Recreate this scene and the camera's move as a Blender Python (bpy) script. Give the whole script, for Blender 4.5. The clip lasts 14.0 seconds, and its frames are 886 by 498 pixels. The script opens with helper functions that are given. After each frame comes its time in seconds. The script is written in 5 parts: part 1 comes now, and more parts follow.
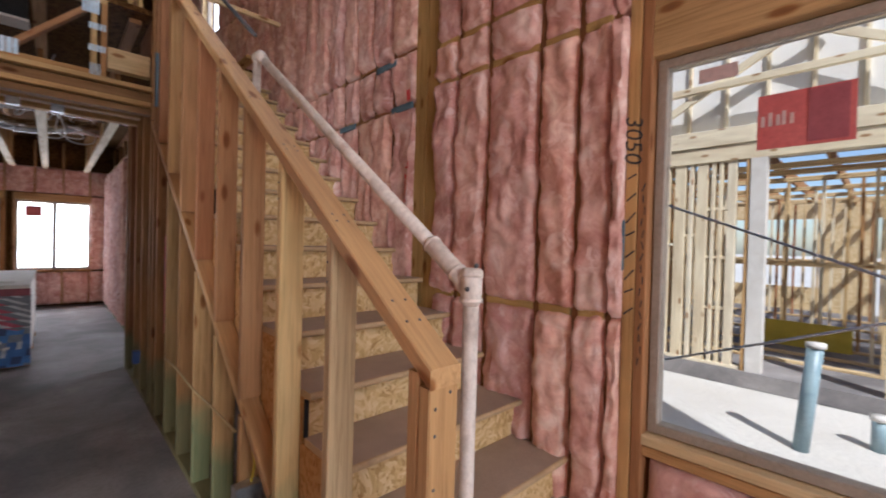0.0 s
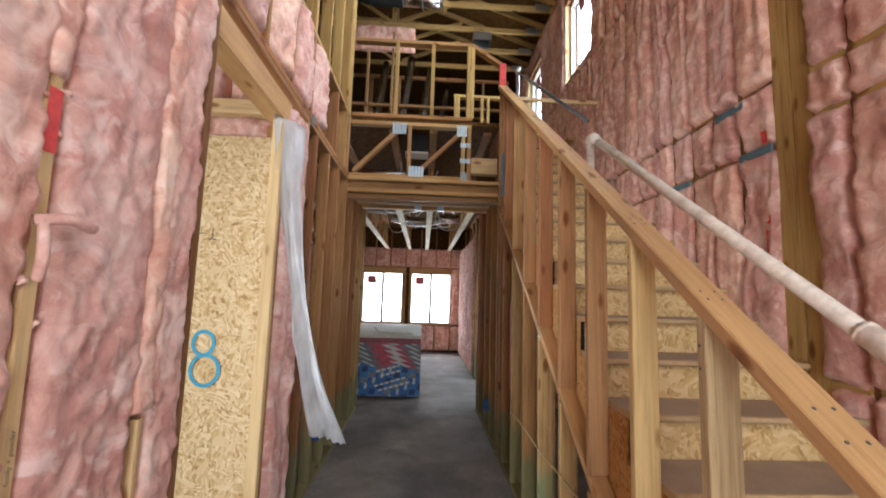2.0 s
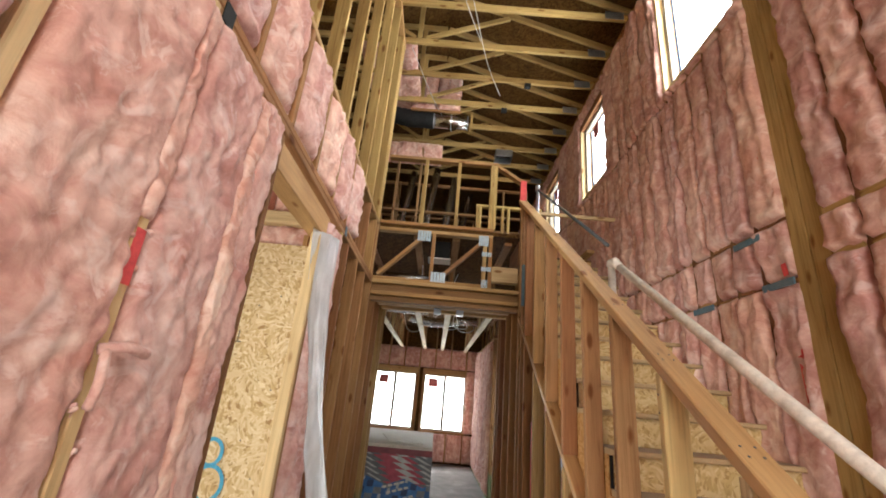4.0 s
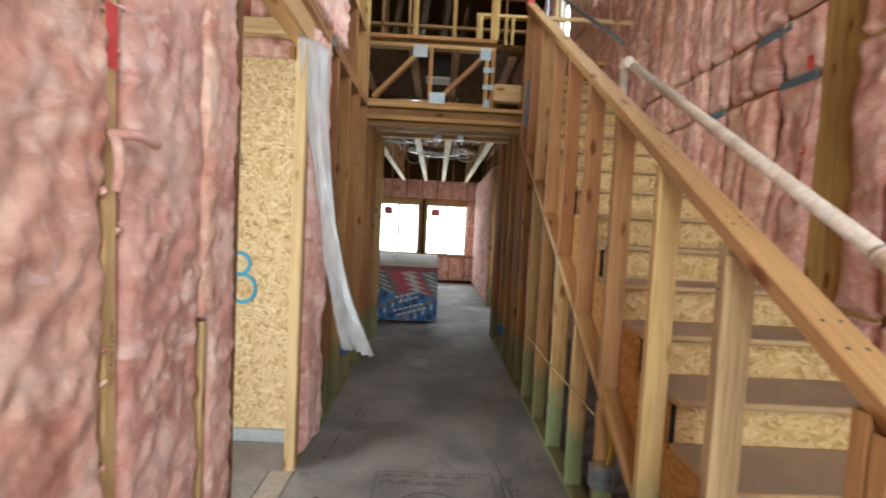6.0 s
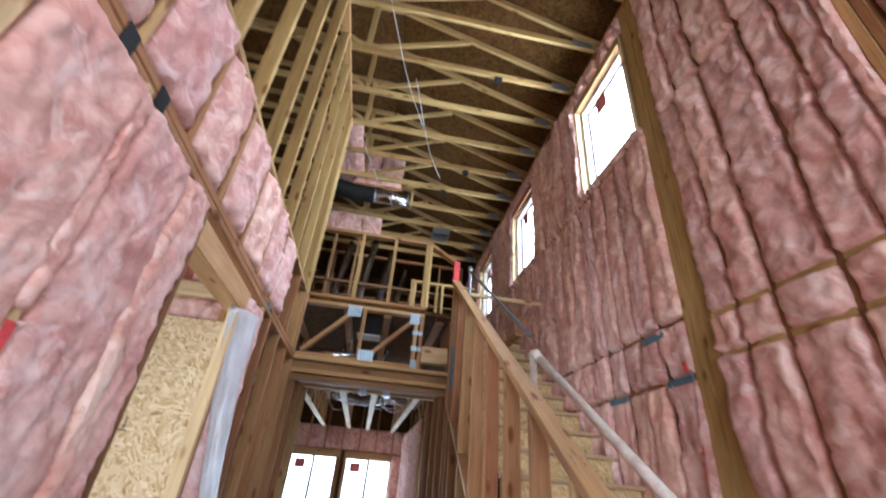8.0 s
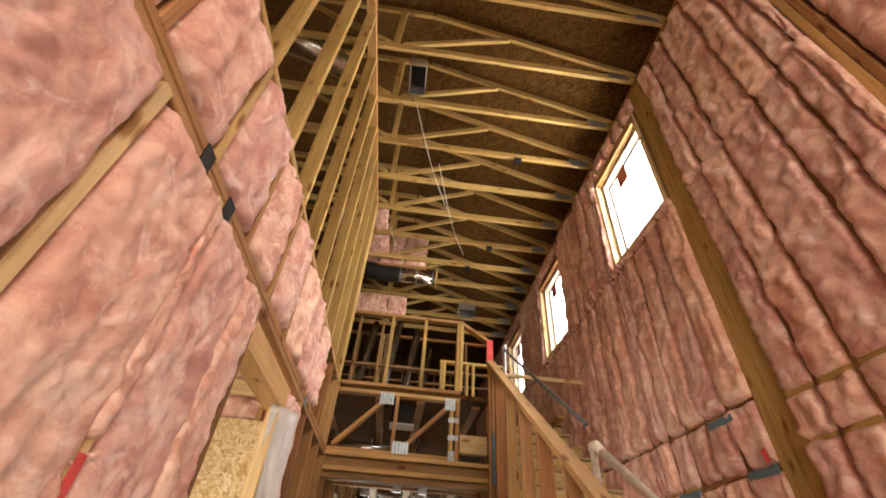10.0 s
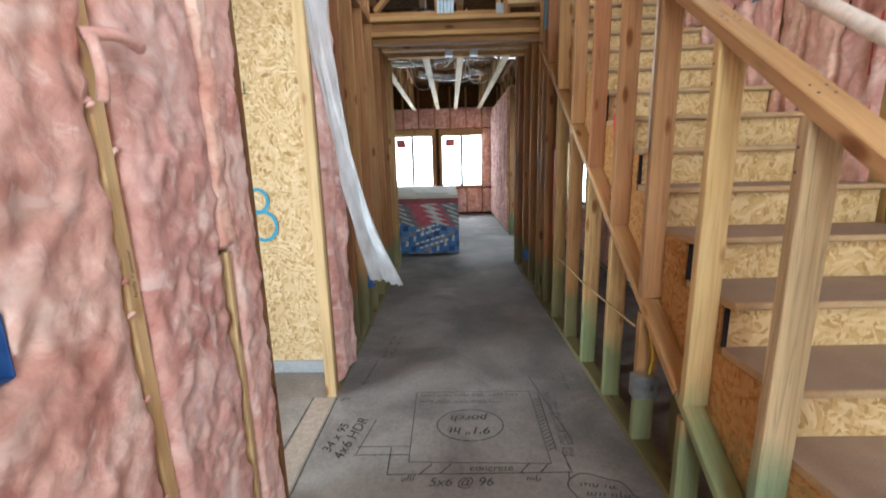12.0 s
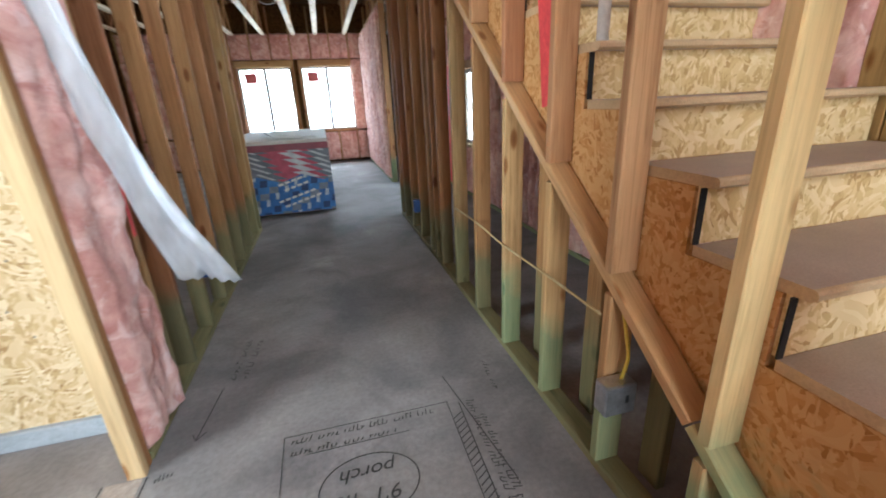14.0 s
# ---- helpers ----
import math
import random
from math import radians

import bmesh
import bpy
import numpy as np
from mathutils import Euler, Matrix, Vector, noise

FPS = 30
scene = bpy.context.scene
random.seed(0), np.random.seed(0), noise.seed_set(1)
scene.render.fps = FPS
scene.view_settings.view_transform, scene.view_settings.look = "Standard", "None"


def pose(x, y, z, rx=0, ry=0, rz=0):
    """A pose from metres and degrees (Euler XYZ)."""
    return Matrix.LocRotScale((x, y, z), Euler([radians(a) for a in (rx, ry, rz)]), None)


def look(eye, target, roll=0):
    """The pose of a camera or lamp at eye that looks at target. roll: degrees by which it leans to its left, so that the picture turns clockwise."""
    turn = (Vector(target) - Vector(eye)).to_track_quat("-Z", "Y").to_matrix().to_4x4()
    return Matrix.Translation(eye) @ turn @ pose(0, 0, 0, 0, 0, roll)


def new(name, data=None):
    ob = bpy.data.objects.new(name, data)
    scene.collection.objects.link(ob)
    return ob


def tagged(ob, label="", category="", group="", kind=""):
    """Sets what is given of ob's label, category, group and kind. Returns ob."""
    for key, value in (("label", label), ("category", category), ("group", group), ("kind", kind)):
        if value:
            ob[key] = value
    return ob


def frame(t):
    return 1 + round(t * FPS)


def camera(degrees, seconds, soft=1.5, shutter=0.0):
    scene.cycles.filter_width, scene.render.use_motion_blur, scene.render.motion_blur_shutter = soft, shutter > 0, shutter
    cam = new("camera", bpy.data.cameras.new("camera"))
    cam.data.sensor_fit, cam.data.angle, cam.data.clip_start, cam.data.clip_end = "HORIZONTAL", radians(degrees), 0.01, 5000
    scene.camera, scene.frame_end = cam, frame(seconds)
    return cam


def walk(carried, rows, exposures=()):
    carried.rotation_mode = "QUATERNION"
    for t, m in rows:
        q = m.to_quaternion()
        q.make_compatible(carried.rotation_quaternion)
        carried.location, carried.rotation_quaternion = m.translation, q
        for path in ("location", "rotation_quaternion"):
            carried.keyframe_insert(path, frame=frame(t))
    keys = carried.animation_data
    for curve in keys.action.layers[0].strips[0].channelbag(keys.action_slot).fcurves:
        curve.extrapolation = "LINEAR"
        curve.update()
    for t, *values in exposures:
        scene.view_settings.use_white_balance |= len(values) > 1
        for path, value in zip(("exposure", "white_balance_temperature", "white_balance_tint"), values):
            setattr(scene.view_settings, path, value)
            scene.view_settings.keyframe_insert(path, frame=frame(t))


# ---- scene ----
cam = camera(93.6, 14.0, soft=1.8, shutter=0.25)
PATH = [
    (0, (-0.01, 0.134, 1.447), (1.362, 1.589, 1.422), 1.5),
    (0.5, (0.013, 0.129, 1.454), (0.993, 1.871, 1.388), 1.7),
    (1, (-0.048, 0.18, 1.433), (0.487, 2.104, 1.32), 1.1),
    (1.5, (-0.123, 0.188, 1.466), (0.12, 2.173, 1.432), 1.1),
    (2, (-0.145, 0.179, 1.495), (-0.06, 2.165, 1.718), 1.8),
    (2.5, (-0.068, 0.152, 1.502), (-0.093, 2.078, 2.038), 4.3),
    (2.7, (-0.095, 0.129, 1.515), (-0.106, 2.009, 2.197), 5.4),
    (4.8, (-0.208, 0.104, 1.604), (-0.256, 2.013, 2.198), 4.3),
    (5, (-0.213, 0.124, 1.562), (-0.315, 2.094, 1.895), 2.9),
    (5.5, (-0.238, 0.142, 1.471), (-0.432, 2.131, 1.4), 2.1),
    (5.6, (-0.215, 0.142, 1.457), (-0.413, 2.13, 1.361), 2.2),
    (6, (-0.21, 0.117, 1.454), (-0.175, 2.114, 1.356), 2.9),
    (6.5, (-0.139, 0.089, 1.459), (0.589, 1.951, 1.426), 3.3),
    (7, (-0.088, 0.062, 1.472), (0.996, 1.741, 1.549), 2.8),
    (7.5, (-0.125, 0.037, 1.582), (0.564, 1.841, 2.105), 0.9),
    (8, (-0.157, 0.046, 1.673), (0.077, 1.771, 2.658), 5.1),
    (8.2, (-0.139, 0.041, 1.688), (-0.016, 1.707, 2.787), 5.8),
    (10.3, (-0.317, 0.059, 1.737), (-0.217, 1.604, 3.002), 4.0),
    (10.5, (-0.309, 0.085, 1.716), (-0.229, 1.725, 2.857), 3.9),
    (11, (-0.198, 0.089, 1.584), (-0.237, 2.007, 2.15), 2.1),
    (11.5, (-0.226, 0.171, 1.471), (-0.293, 2.169, 1.436), -0.5),
    (12, (-0.253, 0.219, 1.369), (-0.299, 2.177, 0.963), -1.5),
    (12.5, (-0.289, 0.255, 1.307), (-0.319, 2.167, 0.722), -1.9),
    (13, (-0.25, 0.428, 1.306), (-0.257, 2.352, 0.762), -1.7),
    (13.5, (-0.178, 0.736, 1.278), (-0.016, 2.642, 0.692), -1.8),
    (14, (-0.174, 1.059, 1.256), (0.301, 2.882, 0.584), -2.7),
]
EXPOSURES = [(0.0, -0.02, 5800, 14), (0.5, 0.08, 5600, 12), (1.0, 0.34, 6200, 6), (1.5, 0.46, 6100, 4), (2.5, 0.38, 5600, 4), (5.0, 0.38, 6800, 3), (5.5, 0.42, 5900, 0), (6.0, 0.48, 5900, -1), (7.0, 0.54, 5600, 4), (7.5, 0.33, 5500, 12), (8.0, 0.4, 5100, 5), (10.5, 0.28, 8200, 14), (11.0, 0.33, 6900, -1), (11.5, 0.48, 6000, -1), (12.5, 0.79, 5300, -2), (13.0, 0.82, 5600, -1), (13.5, 0.83, 4950, 0), (14.0, 1.0, 5200, -1)]
walk(cam, [(t, look(eye, target, roll)) for t, eye, target, roll in PATH], EXPOSURES)

# ---- world, sun and daylight ----
world = bpy.data.worlds.new("sky")
scene.world = world
world.use_nodes = True
wn = world.node_tree.nodes
sky = wn.new("ShaderNodeTexSky")
sky.sky_type, sky.sun_disc = "NISHITA", False
SUN_FROM = Vector((-0.50, -0.70, 1.0)).normalized()
sky.sun_elevation = math.asin(SUN_FROM.z)
sky.sun_rotation = math.atan2(SUN_FROM.x, SUN_FROM.y)
world.node_tree.links.new(sky.outputs[0], wn["Background"].inputs[0])
wn["Background"].inputs[1].default_value = 0.15
sun = new("sun", bpy.data.lights.new("sun", "SUN"))
sun.data.energy, sun.data.angle, sun.data.color = 5.0, radians(0.5), (1, 0.95, 0.87)
sun.matrix_basis = look(SUN_FROM * 30, (0, 0, 0))


def daylight(name, eye, target, w, h, watts, colour=(0.97, 0.98, 1.0)):
    lamp = new(name, bpy.data.lights.new(name, "AREA"))
    lamp.data.shape, lamp.data.size, lamp.data.size_y = "RECTANGLE", w, h
    lamp.data.energy, lamp.data.color = watts, colour
    lamp.matrix_basis = look(eye, target)
    return lamp


# the sky's light through the windows, then fill light at three unseen openings
daylight("window_daylight", (1.835, 2.725, 4.935), (0, 2.725, 4.935), 0.88, 1.12, 60)
daylight("window_daylight", (1.835, 4.97, 4.935), (0, 4.97, 4.935), 0.87, 1.12, 26)
daylight("window_daylight", (1.835, 7.0, 4.935), (0, 7.0, 4.935), 0.89, 1.12, 16)
daylight("window_daylight", (-1.25, 11.62, 1.41), (-1.25, 0, 1.9), 1.07, 1.33, 31)
daylight("window_daylight", (0.04, 11.62, 1.41), (0.04, 0, 1.9), 1.07, 1.33, 31)
daylight("window_daylight", (1.835, 6.75, 1.16), (0, 6.75, 1.0), 0.99, 0.91, 14)
# Two fill lamps added at unseen openings in the front wall.
daylight("doorway_fill", (0.0, -2.25, 1.5), (0.15, 2.0, 1.3), 1.1, 2.2, 50, (1, 0.95, 0.88))
daylight("window_daylight", (1.05, -2.32, 4.2), (-0.97, 1.0, 2.4), 0.86, 1.7, 55, (1, 0.94, 0.86))
# Fill lamp added to brighten the side room; its window is unseen.
daylight("window_daylight", (-4.02, 0.6, 1.4), (0.6, 2.5, 1.1), 1.38, 1.38, 96, (1, 0.96, 0.9))

# ---- materials ----


def nodes_of(name):
    m = bpy.data.materials.new(name)
    m.use_nodes = True
    nt = m.node_tree
    return m, nt, nt.nodes["Principled BSDF"]


def nd(nt, kind, **kw):
    n = nt.nodes.new("ShaderNode" + kind)
    for k, v in kw.items():
        n.inputs[k].default_value = v
    return n


def coords(nt, scale=(1, 1, 1), world_space=False):
    mp = nd(nt, "Mapping")
    mp.inputs["Scale"].default_value = scale
    if world_space:
        nt.links.new(nd(nt, "NewGeometry").outputs["Position"], mp.inputs[0])
    else:
        add = nt.nodes.new("ShaderNodeVectorMath")
        add.operation = "ADD"
        comb = nd(nt, "CombineXYZ")
        mul = nt.nodes.new("ShaderNodeMath")
        mul.operation, mul.inputs[1].default_value = "MULTIPLY", 37.0
        nt.links.new(nd(nt, "ObjectInfo").outputs["Random"], mul.inputs[0])
        for i in range(3):
            nt.links.new(mul.outputs[0], comb.inputs[i])
        nt.links.new(nd(nt, "TexCoord").outputs["Object"], add.inputs[0])
        nt.links.new(comb.outputs[0], add.inputs[1])
        nt.links.new(add.outputs[0], mp.inputs[0])
    return mp


def ramp(nt, src, stops):
    r = nt.nodes.new("ShaderNodeValToRGB")
    el = r.color_ramp.elements
    while len(el) < len(stops):
        el.new(0.5)
    for e, (p, c) in zip(el, stops):
        e.position, e.color = p, (*c, 1)
    nt.links.new(src, r.inputs[0])
    return r


def mix(nt, a, b, fac, mode="MIX"):
    m = nt.nodes.new("ShaderNodeMix")
    m.data_type, m.blend_type = "RGBA", mode
    for s, v in ((m.inputs[6], a), (m.inputs[7], b), (m.inputs[0], fac)):
        if hasattr(v, "links"):
            nt.links.new(v, s)
        elif isinstance(v, tuple):
            s.default_value = (*v, 1)
        else:
            s.default_value = v
    return m.outputs[2]


def bump(nt, bsdf, src, strength, dist=0.01):
    b = nd(nt, "Bump", Strength=strength, Distance=dist)
    nt.links.new(src, b.inputs["Height"])
    nt.links.new(b.outputs[0], bsdf.inputs["Normal"])


def lumber_mat(name, stops, green=False, rough=0.75, streak=0.8, reach=0.0, dye=(0.07, 0.27, 0.15)):
    """Sawn fir: grain along the local z, knots, and a colour of its own for each piece."""
    m, nt, p = nodes_of(name)
    L = nt.links.new
    info = nd(nt, "ObjectInfo")
    base = ramp(nt, info.outputs["Random"], stops)
    grain = nd(nt, "TexNoise", Scale=1.0, Detail=8.0, Roughness=0.7, Distortion=0.8)
    L(coords(nt, (55, 55, 2.2)).outputs[0], grain.inputs["Vector"])
    g = ramp(nt, grain.outputs[0], [(0.28, (0.50, 0.41, 0.33)), (0.5, (0.95, 0.94, 0.92)), (0.72, (1.2, 1.18, 1.12))])
    c1 = mix(nt, base.outputs[0], g.outputs[0], streak, "MULTIPLY")
    blot = nd(nt, "TexNoise", Scale=1.0, Detail=3.0)
    L(coords(nt, (7, 7, 1.6)).outputs[0], blot.inputs["Vector"])
    b = ramp(nt, blot.outputs[0], [(0.35, (0.72, 0.66, 0.6)), (0.6, (1, 1, 1))])
    c2 = mix(nt, c1, b.outputs[0], 0.7, "MULTIPLY")
    knot = nd(nt, "TexVoronoi", Scale=1.0, Randomness=1.0)
    L(coords(nt, (9, 9, 3.4)).outputs[0], knot.inputs["Vector"])
    k = ramp(nt, knot.outputs["Distance"], [(0.0, (0.25, 0.13, 0.06)), (0.11, (0.45, 0.26, 0.13)), (0.19, (1, 1, 1))])
    c3 = mix(nt, c2, k.outputs[0], 0.85, "MULTIPLY")
    if green:
        # borate dye that was sprayed on the feet of the studs
        pos = nd(nt, "NewGeometry")
        sep = nd(nt, "SeparateXYZ")
        L(pos.outputs["Position"], sep.inputs[0])
        n2 = nd(nt, "TexNoise", Scale=4.0, Detail=3.0)
        L(pos.outputs["Position"], n2.inputs["Vector"])
        add = nt.nodes.new("ShaderNodeMath")
        add.operation = "MULTIPLY_ADD"
        add.inputs[1].default_value = 0.42
        L(n2.outputs[0], add.inputs[0])
        L(sep.outputs[2], add.inputs[2])
        f = ramp(nt, add.outputs[0], [(0.5 + reach, (0.75, 0.75, 0.75)), (0.66 + reach, (0, 0, 0))])
        c3 = mix(nt, c3, mix(nt, c3, dye, 0.72), f.outputs[0])
    L(c3, p.inputs["Base Color"])
    p.inputs["Roughness"].default_value = rough
    p.inputs["Specular IOR Level"].default_value = 0.25
    bump(nt, p, grain.outputs[0], 0.35, 0.004)
    return m


FIR = [(0.0, (0.54, 0.34, 0.14)), (0.25, (0.41, 0.20, 0.085)), (0.5, (0.56, 0.38, 0.17)), (0.75, (0.34, 0.15, 0.07)), (1.0, (0.47, 0.27, 0.11))]
wood = lumber_mat("fir_lumber", FIR)
wood_foot = lumber_mat("fir_lumber_dyed_feet", FIR, green=True)
wood_pale = lumber_mat("pale_new_lumber", [(0.0, (0.74, 0.57, 0.33)), (1.0, (0.68, 0.50, 0.27))], streak=0.55)
wood_pale_foot = lumber_mat("pale_new_lumber_dyed_feet", [(0.0, (0.76, 0.58, 0.28)), (1.0, (0.70, 0.51, 0.23))], green=True, streak=0.6, reach=0.12, dye=(0.04, 0.30, 0.18))
# Fir and its dye darkened to stand for weak light in the hall.
DIM_FIR = [(p, tuple(v * 0.86 for v in c)) for p, c in FIR]
wood_dim_foot = lumber_mat("dimmed_lumber_dyed_feet", DIM_FIR, green=True, reach=0.06, dye=(0.075, 0.17, 0.095))
wood_truss = lumber_mat("truss_lumber", [(0.0, (0.54, 0.38, 0.15)), (1.0, (0.42, 0.27, 0.10))])
wood_rail = lumber_mat("guard_rail_lumber", [(0.0, (0.60, 0.38, 0.18)), (1.0, (0.56, 0.34, 0.15))], rough=0.6, streak=0.6)
wood_guard = lumber_mat("guard_stud_lumber", [(0.0, (0.58, 0.38, 0.17)), (0.3, (0.42, 0.20, 0.095)), (0.5, (0.60, 0.41, 0.20)), (0.75, (0.38, 0.17, 0.085)), (1.0, (0.55, 0.34, 0.15))], green=True, streak=0.75, dye=(0.04, 0.27, 0.16))
# Lumber browned down: shadow of the gaps between batts is in the colour.
wood_bay_shade = lumber_mat("shadowed_bay_stud_lumber", [(0.0, (0.22, 0.105, 0.05)), (0.5, (0.30, 0.155, 0.07)), (1.0, (0.19, 0.085, 0.042))])
wood_grey = lumber_mat("weathered_grey_green_lumber", [(0.0, (0.62, 0.49, 0.29)), (1.0, (0.57, 0.45, 0.27))], green=True, streak=1.0, reach=0.12, dye=(0.04, 0.27, 0.16))
# Darker tone puts shade into recessed beam plies and the upper framing.
wood_dim = lumber_mat("dimmed_beam_lumber", [(0.0, (0.30, 0.17, 0.075)), (1.0, (0.36, 0.21, 0.10))])
# Pale tone stands for window light on the far room's lower chords.
wood_joist = lumber_mat("window_lit_joist_lumber", [(0.0, (0.70, 0.62, 0.46)), (1.0, (0.60, 0.52, 0.38))])


def pink_mat():
    m, nt, p = nodes_of("pink_fibreglass")
    L = nt.links.new
    co = coords(nt, (1, 1, 1))
    big = nd(nt, "TexNoise", Scale=4.5, Detail=6.0, Roughness=0.62, Distortion=1.2)
    L(co.outputs[0], big.inputs["Vector"])
    tuft = nd(nt, "TexNoise", Scale=10.5, Detail=7.0, Roughness=0.66, Distortion=0.9)
    L(co.outputs[0], tuft.inputs["Vector"])
    wisp = nd(nt, "TexNoise", Scale=8.0, Detail=6.0, Roughness=0.62, Distortion=1.3)
    L(co.outputs[0], wisp.inputs["Vector"])
    fibre = nd(nt, "TexNoise", Scale=120.0, Detail=4.0, Roughness=0.75)
    L(co.outputs[0], fibre.inputs["Vector"])
    a = ramp(nt, big.outputs[0], [(0.33, (0.58, 0.296, 0.245)), (0.45, (0.68, 0.393, 0.327)), (0.56, (0.77, 0.508, 0.425)), (0.67, (0.86, 0.67, 0.58))])
    b = ramp(nt, tuft.outputs[0], [(0.32, (0.80, 0.69, 0.65)), (0.46, (0.95, 0.94, 0.93)), (0.64, (1.12, 1.18, 1.18))])
    w = ramp(nt, wisp.outputs[0], [(0.54, (0, 0, 0)), (0.64, (0.65, 0.65, 0.65))])
    c = mix(nt, mix(nt, a.outputs[0], b.outputs[0], 0.85, "MULTIPLY"), (0.90, 0.74, 0.67), w.outputs[0])
    tint = ramp(nt, nd(nt, "ObjectInfo").outputs["Random"], [(0, (0.92, 0.88, 0.95)), (1, (1.05, 1.0, 0.96))])
    L(mix(nt, c, tint.outputs[0], 1.0, "MULTIPLY"), p.inputs["Base Color"])
    p.inputs["Roughness"].default_value = 1.0
    p.inputs["Specular IOR Level"].default_value = 0.05
    p.inputs["Sheen Weight"].default_value = 0.15
    s = mix(nt, mix(nt, tuft.outputs[0], wisp.outputs[0], 0.4), fibre.outputs[0], 0.10)
    bump(nt, p, s, 0.48, 0.03)
    return m


pink = pink_mat()


def osb_mat(name, stops, green=False):
    """Pressed wood strands that lie every which way."""
    m, nt, p = nodes_of(name)
    L = nt.links.new
    layers = []
    for i, (sx, rot) in enumerate(((1, 0.25), (1, -0.7), (1, 1.25))):
        mp = coords(nt, (1, 1, 1), world_space=True)
        warp = nd(nt, "TexNoise", Scale=3.0 + i, Detail=1.0)
        L(mp.outputs[0], warp.inputs["Vector"])
        add = nt.nodes.new("ShaderNodeVectorMath")
        add.operation = "MULTIPLY_ADD"
        add.inputs[1].default_value = (0.25, 0.25, 0.25)
        L(warp.outputs["Color"], add.inputs[0])
        L(mp.outputs[0], add.inputs[2])
        m2 = nd(nt, "Mapping")
        m2.inputs["Rotation"].default_value = (rot, rot * 0.8, rot * 0.6)
        L(add.outputs[0], m2.inputs[0])
        m3 = nd(nt, "Mapping")
        m3.inputs["Scale"].default_value = (64, 64, 15)
        L(m2.outputs[0], m3.inputs[0])
        v = nd(nt, "TexVoronoi", Scale=1.0, Randomness=1.0)
        L(m3.outputs[0], v.inputs["Vector"])
        layers.append(v)
    sel = nd(nt, "TexNoise", Scale=22.0, Detail=2.0)
    L(coords(nt, (1, 1, 1), world_space=True).outputs[0], sel.inputs["Vector"])
    f1 = ramp(nt, sel.outputs[0], [(0.47, (0, 0, 0)), (0.5, (1, 1, 1))])
    ab = mix(nt, layers[0].outputs["Color"], layers[1].outputs["Color"], f1.outputs[0])
    f2 = ramp(nt, layers[2].outputs["Color"], [(0.62, (0, 0, 0)), (0.64, (1, 1, 1))])
    abc = mix(nt, ab, layers[2].outputs["Color"], f2.outputs[0])
    col = ramp(nt, abc, stops)
    tone = col.outputs[0]
    if green:
        # dye splashed on the foot of the board
        sep = nd(nt, "SeparateXYZ")
        L(nd(nt, "NewGeometry").outputs["Position"], sep.inputs[0])
        add2 = nt.nodes.new("ShaderNodeMath")
        add2.operation, add2.inputs[1].default_value = "MULTIPLY_ADD", 0.5
        L(sel.outputs[0], add2.inputs[0])
        L(sep.outputs[2], add2.inputs[2])
        f3 = ramp(nt, add2.outputs[0], [(0.45, (0.7, 0.7, 0.7)), (0.75, (0, 0, 0))])
        tone = mix(nt, tone, (0.10, 0.28, 0.16), f3.outputs[0])
    L(tone, p.inputs["Base Color"])
    p.inputs["Roughness"].default_value = 0.85
    p.inputs["Specular IOR Level"].default_value = 0.12
    bump(nt, p, abc, 0.3, 0.003)
    return m


osb = osb_mat("osb_board", [(0.1, (0.42, 0.26, 0.12)), (0.35, (0.60, 0.43, 0.21)), (0.6, (0.68, 0.52, 0.29)), (0.9, (0.82, 0.69, 0.46))])
osb_riser = osb_mat("riser_osb", [(0.1, (0.44, 0.27, 0.11)), (0.35, (0.58, 0.40, 0.175)), (0.6, (0.66, 0.48, 0.23)), (0.9, (0.76, 0.60, 0.34))])
osb_red = osb_mat("stringer_strand_board", [(0.1, (0.36, 0.17, 0.05)), (0.4, (0.50, 0.26, 0.085)), (0.8, (0.60, 0.36, 0.15))], True)
# Board tone darkened to stand for dim light under roof and behind framing.
osb_dim = osb_mat("dimmed_deck_osb", [(0.1, (0.045, 0.018, 0.004)), (0.5, (0.09, 0.040, 0.010)), (0.9, (0.15, 0.075, 0.022))])


def mottled(name, stops, scale, rough, bumpy=0.2, fine=60.0, metallic=0.0, spec=0.5):
    m, nt, p = nodes_of(name)
    L = nt.links.new
    n1 = nd(nt, "TexNoise", Scale=scale, Detail=6.0, Roughness=0.6, Distortion=0.4)
    co = coords(nt, (1, 1, 1), world_space=True)
    L(co.outputs[0], n1.inputs["Vector"])
    n2 = nd(nt, "TexNoise", Scale=fine, Detail=5.0, Roughness=0.7)
    L(co.outputs[0], n2.inputs["Vector"])
    a = ramp(nt, n1.outputs[0], stops)
    b = ramp(nt, n2.outputs[0], [(0.3, (0.78, 0.78, 0.78)), (0.6, (1.05, 1.05, 1.05))])
    L(mix(nt, a.outputs[0], b.outputs[0], 0.8, "MULTIPLY"), p.inputs["Base Color"])
    r = ramp(nt, n1.outputs[0], [(0.3, (rough * 0.8,) * 3), (0.7, (min(1, rough * 1.15),) * 3)])
    L(r.outputs[0], p.inputs["Roughness"])
    p.inputs["Metallic"].default_value = metallic
    p.inputs["Specular IOR Level"].default_value = spec
    if bumpy:
        bump(nt, p, n2.outputs[0], bumpy, 0.004)
    return m


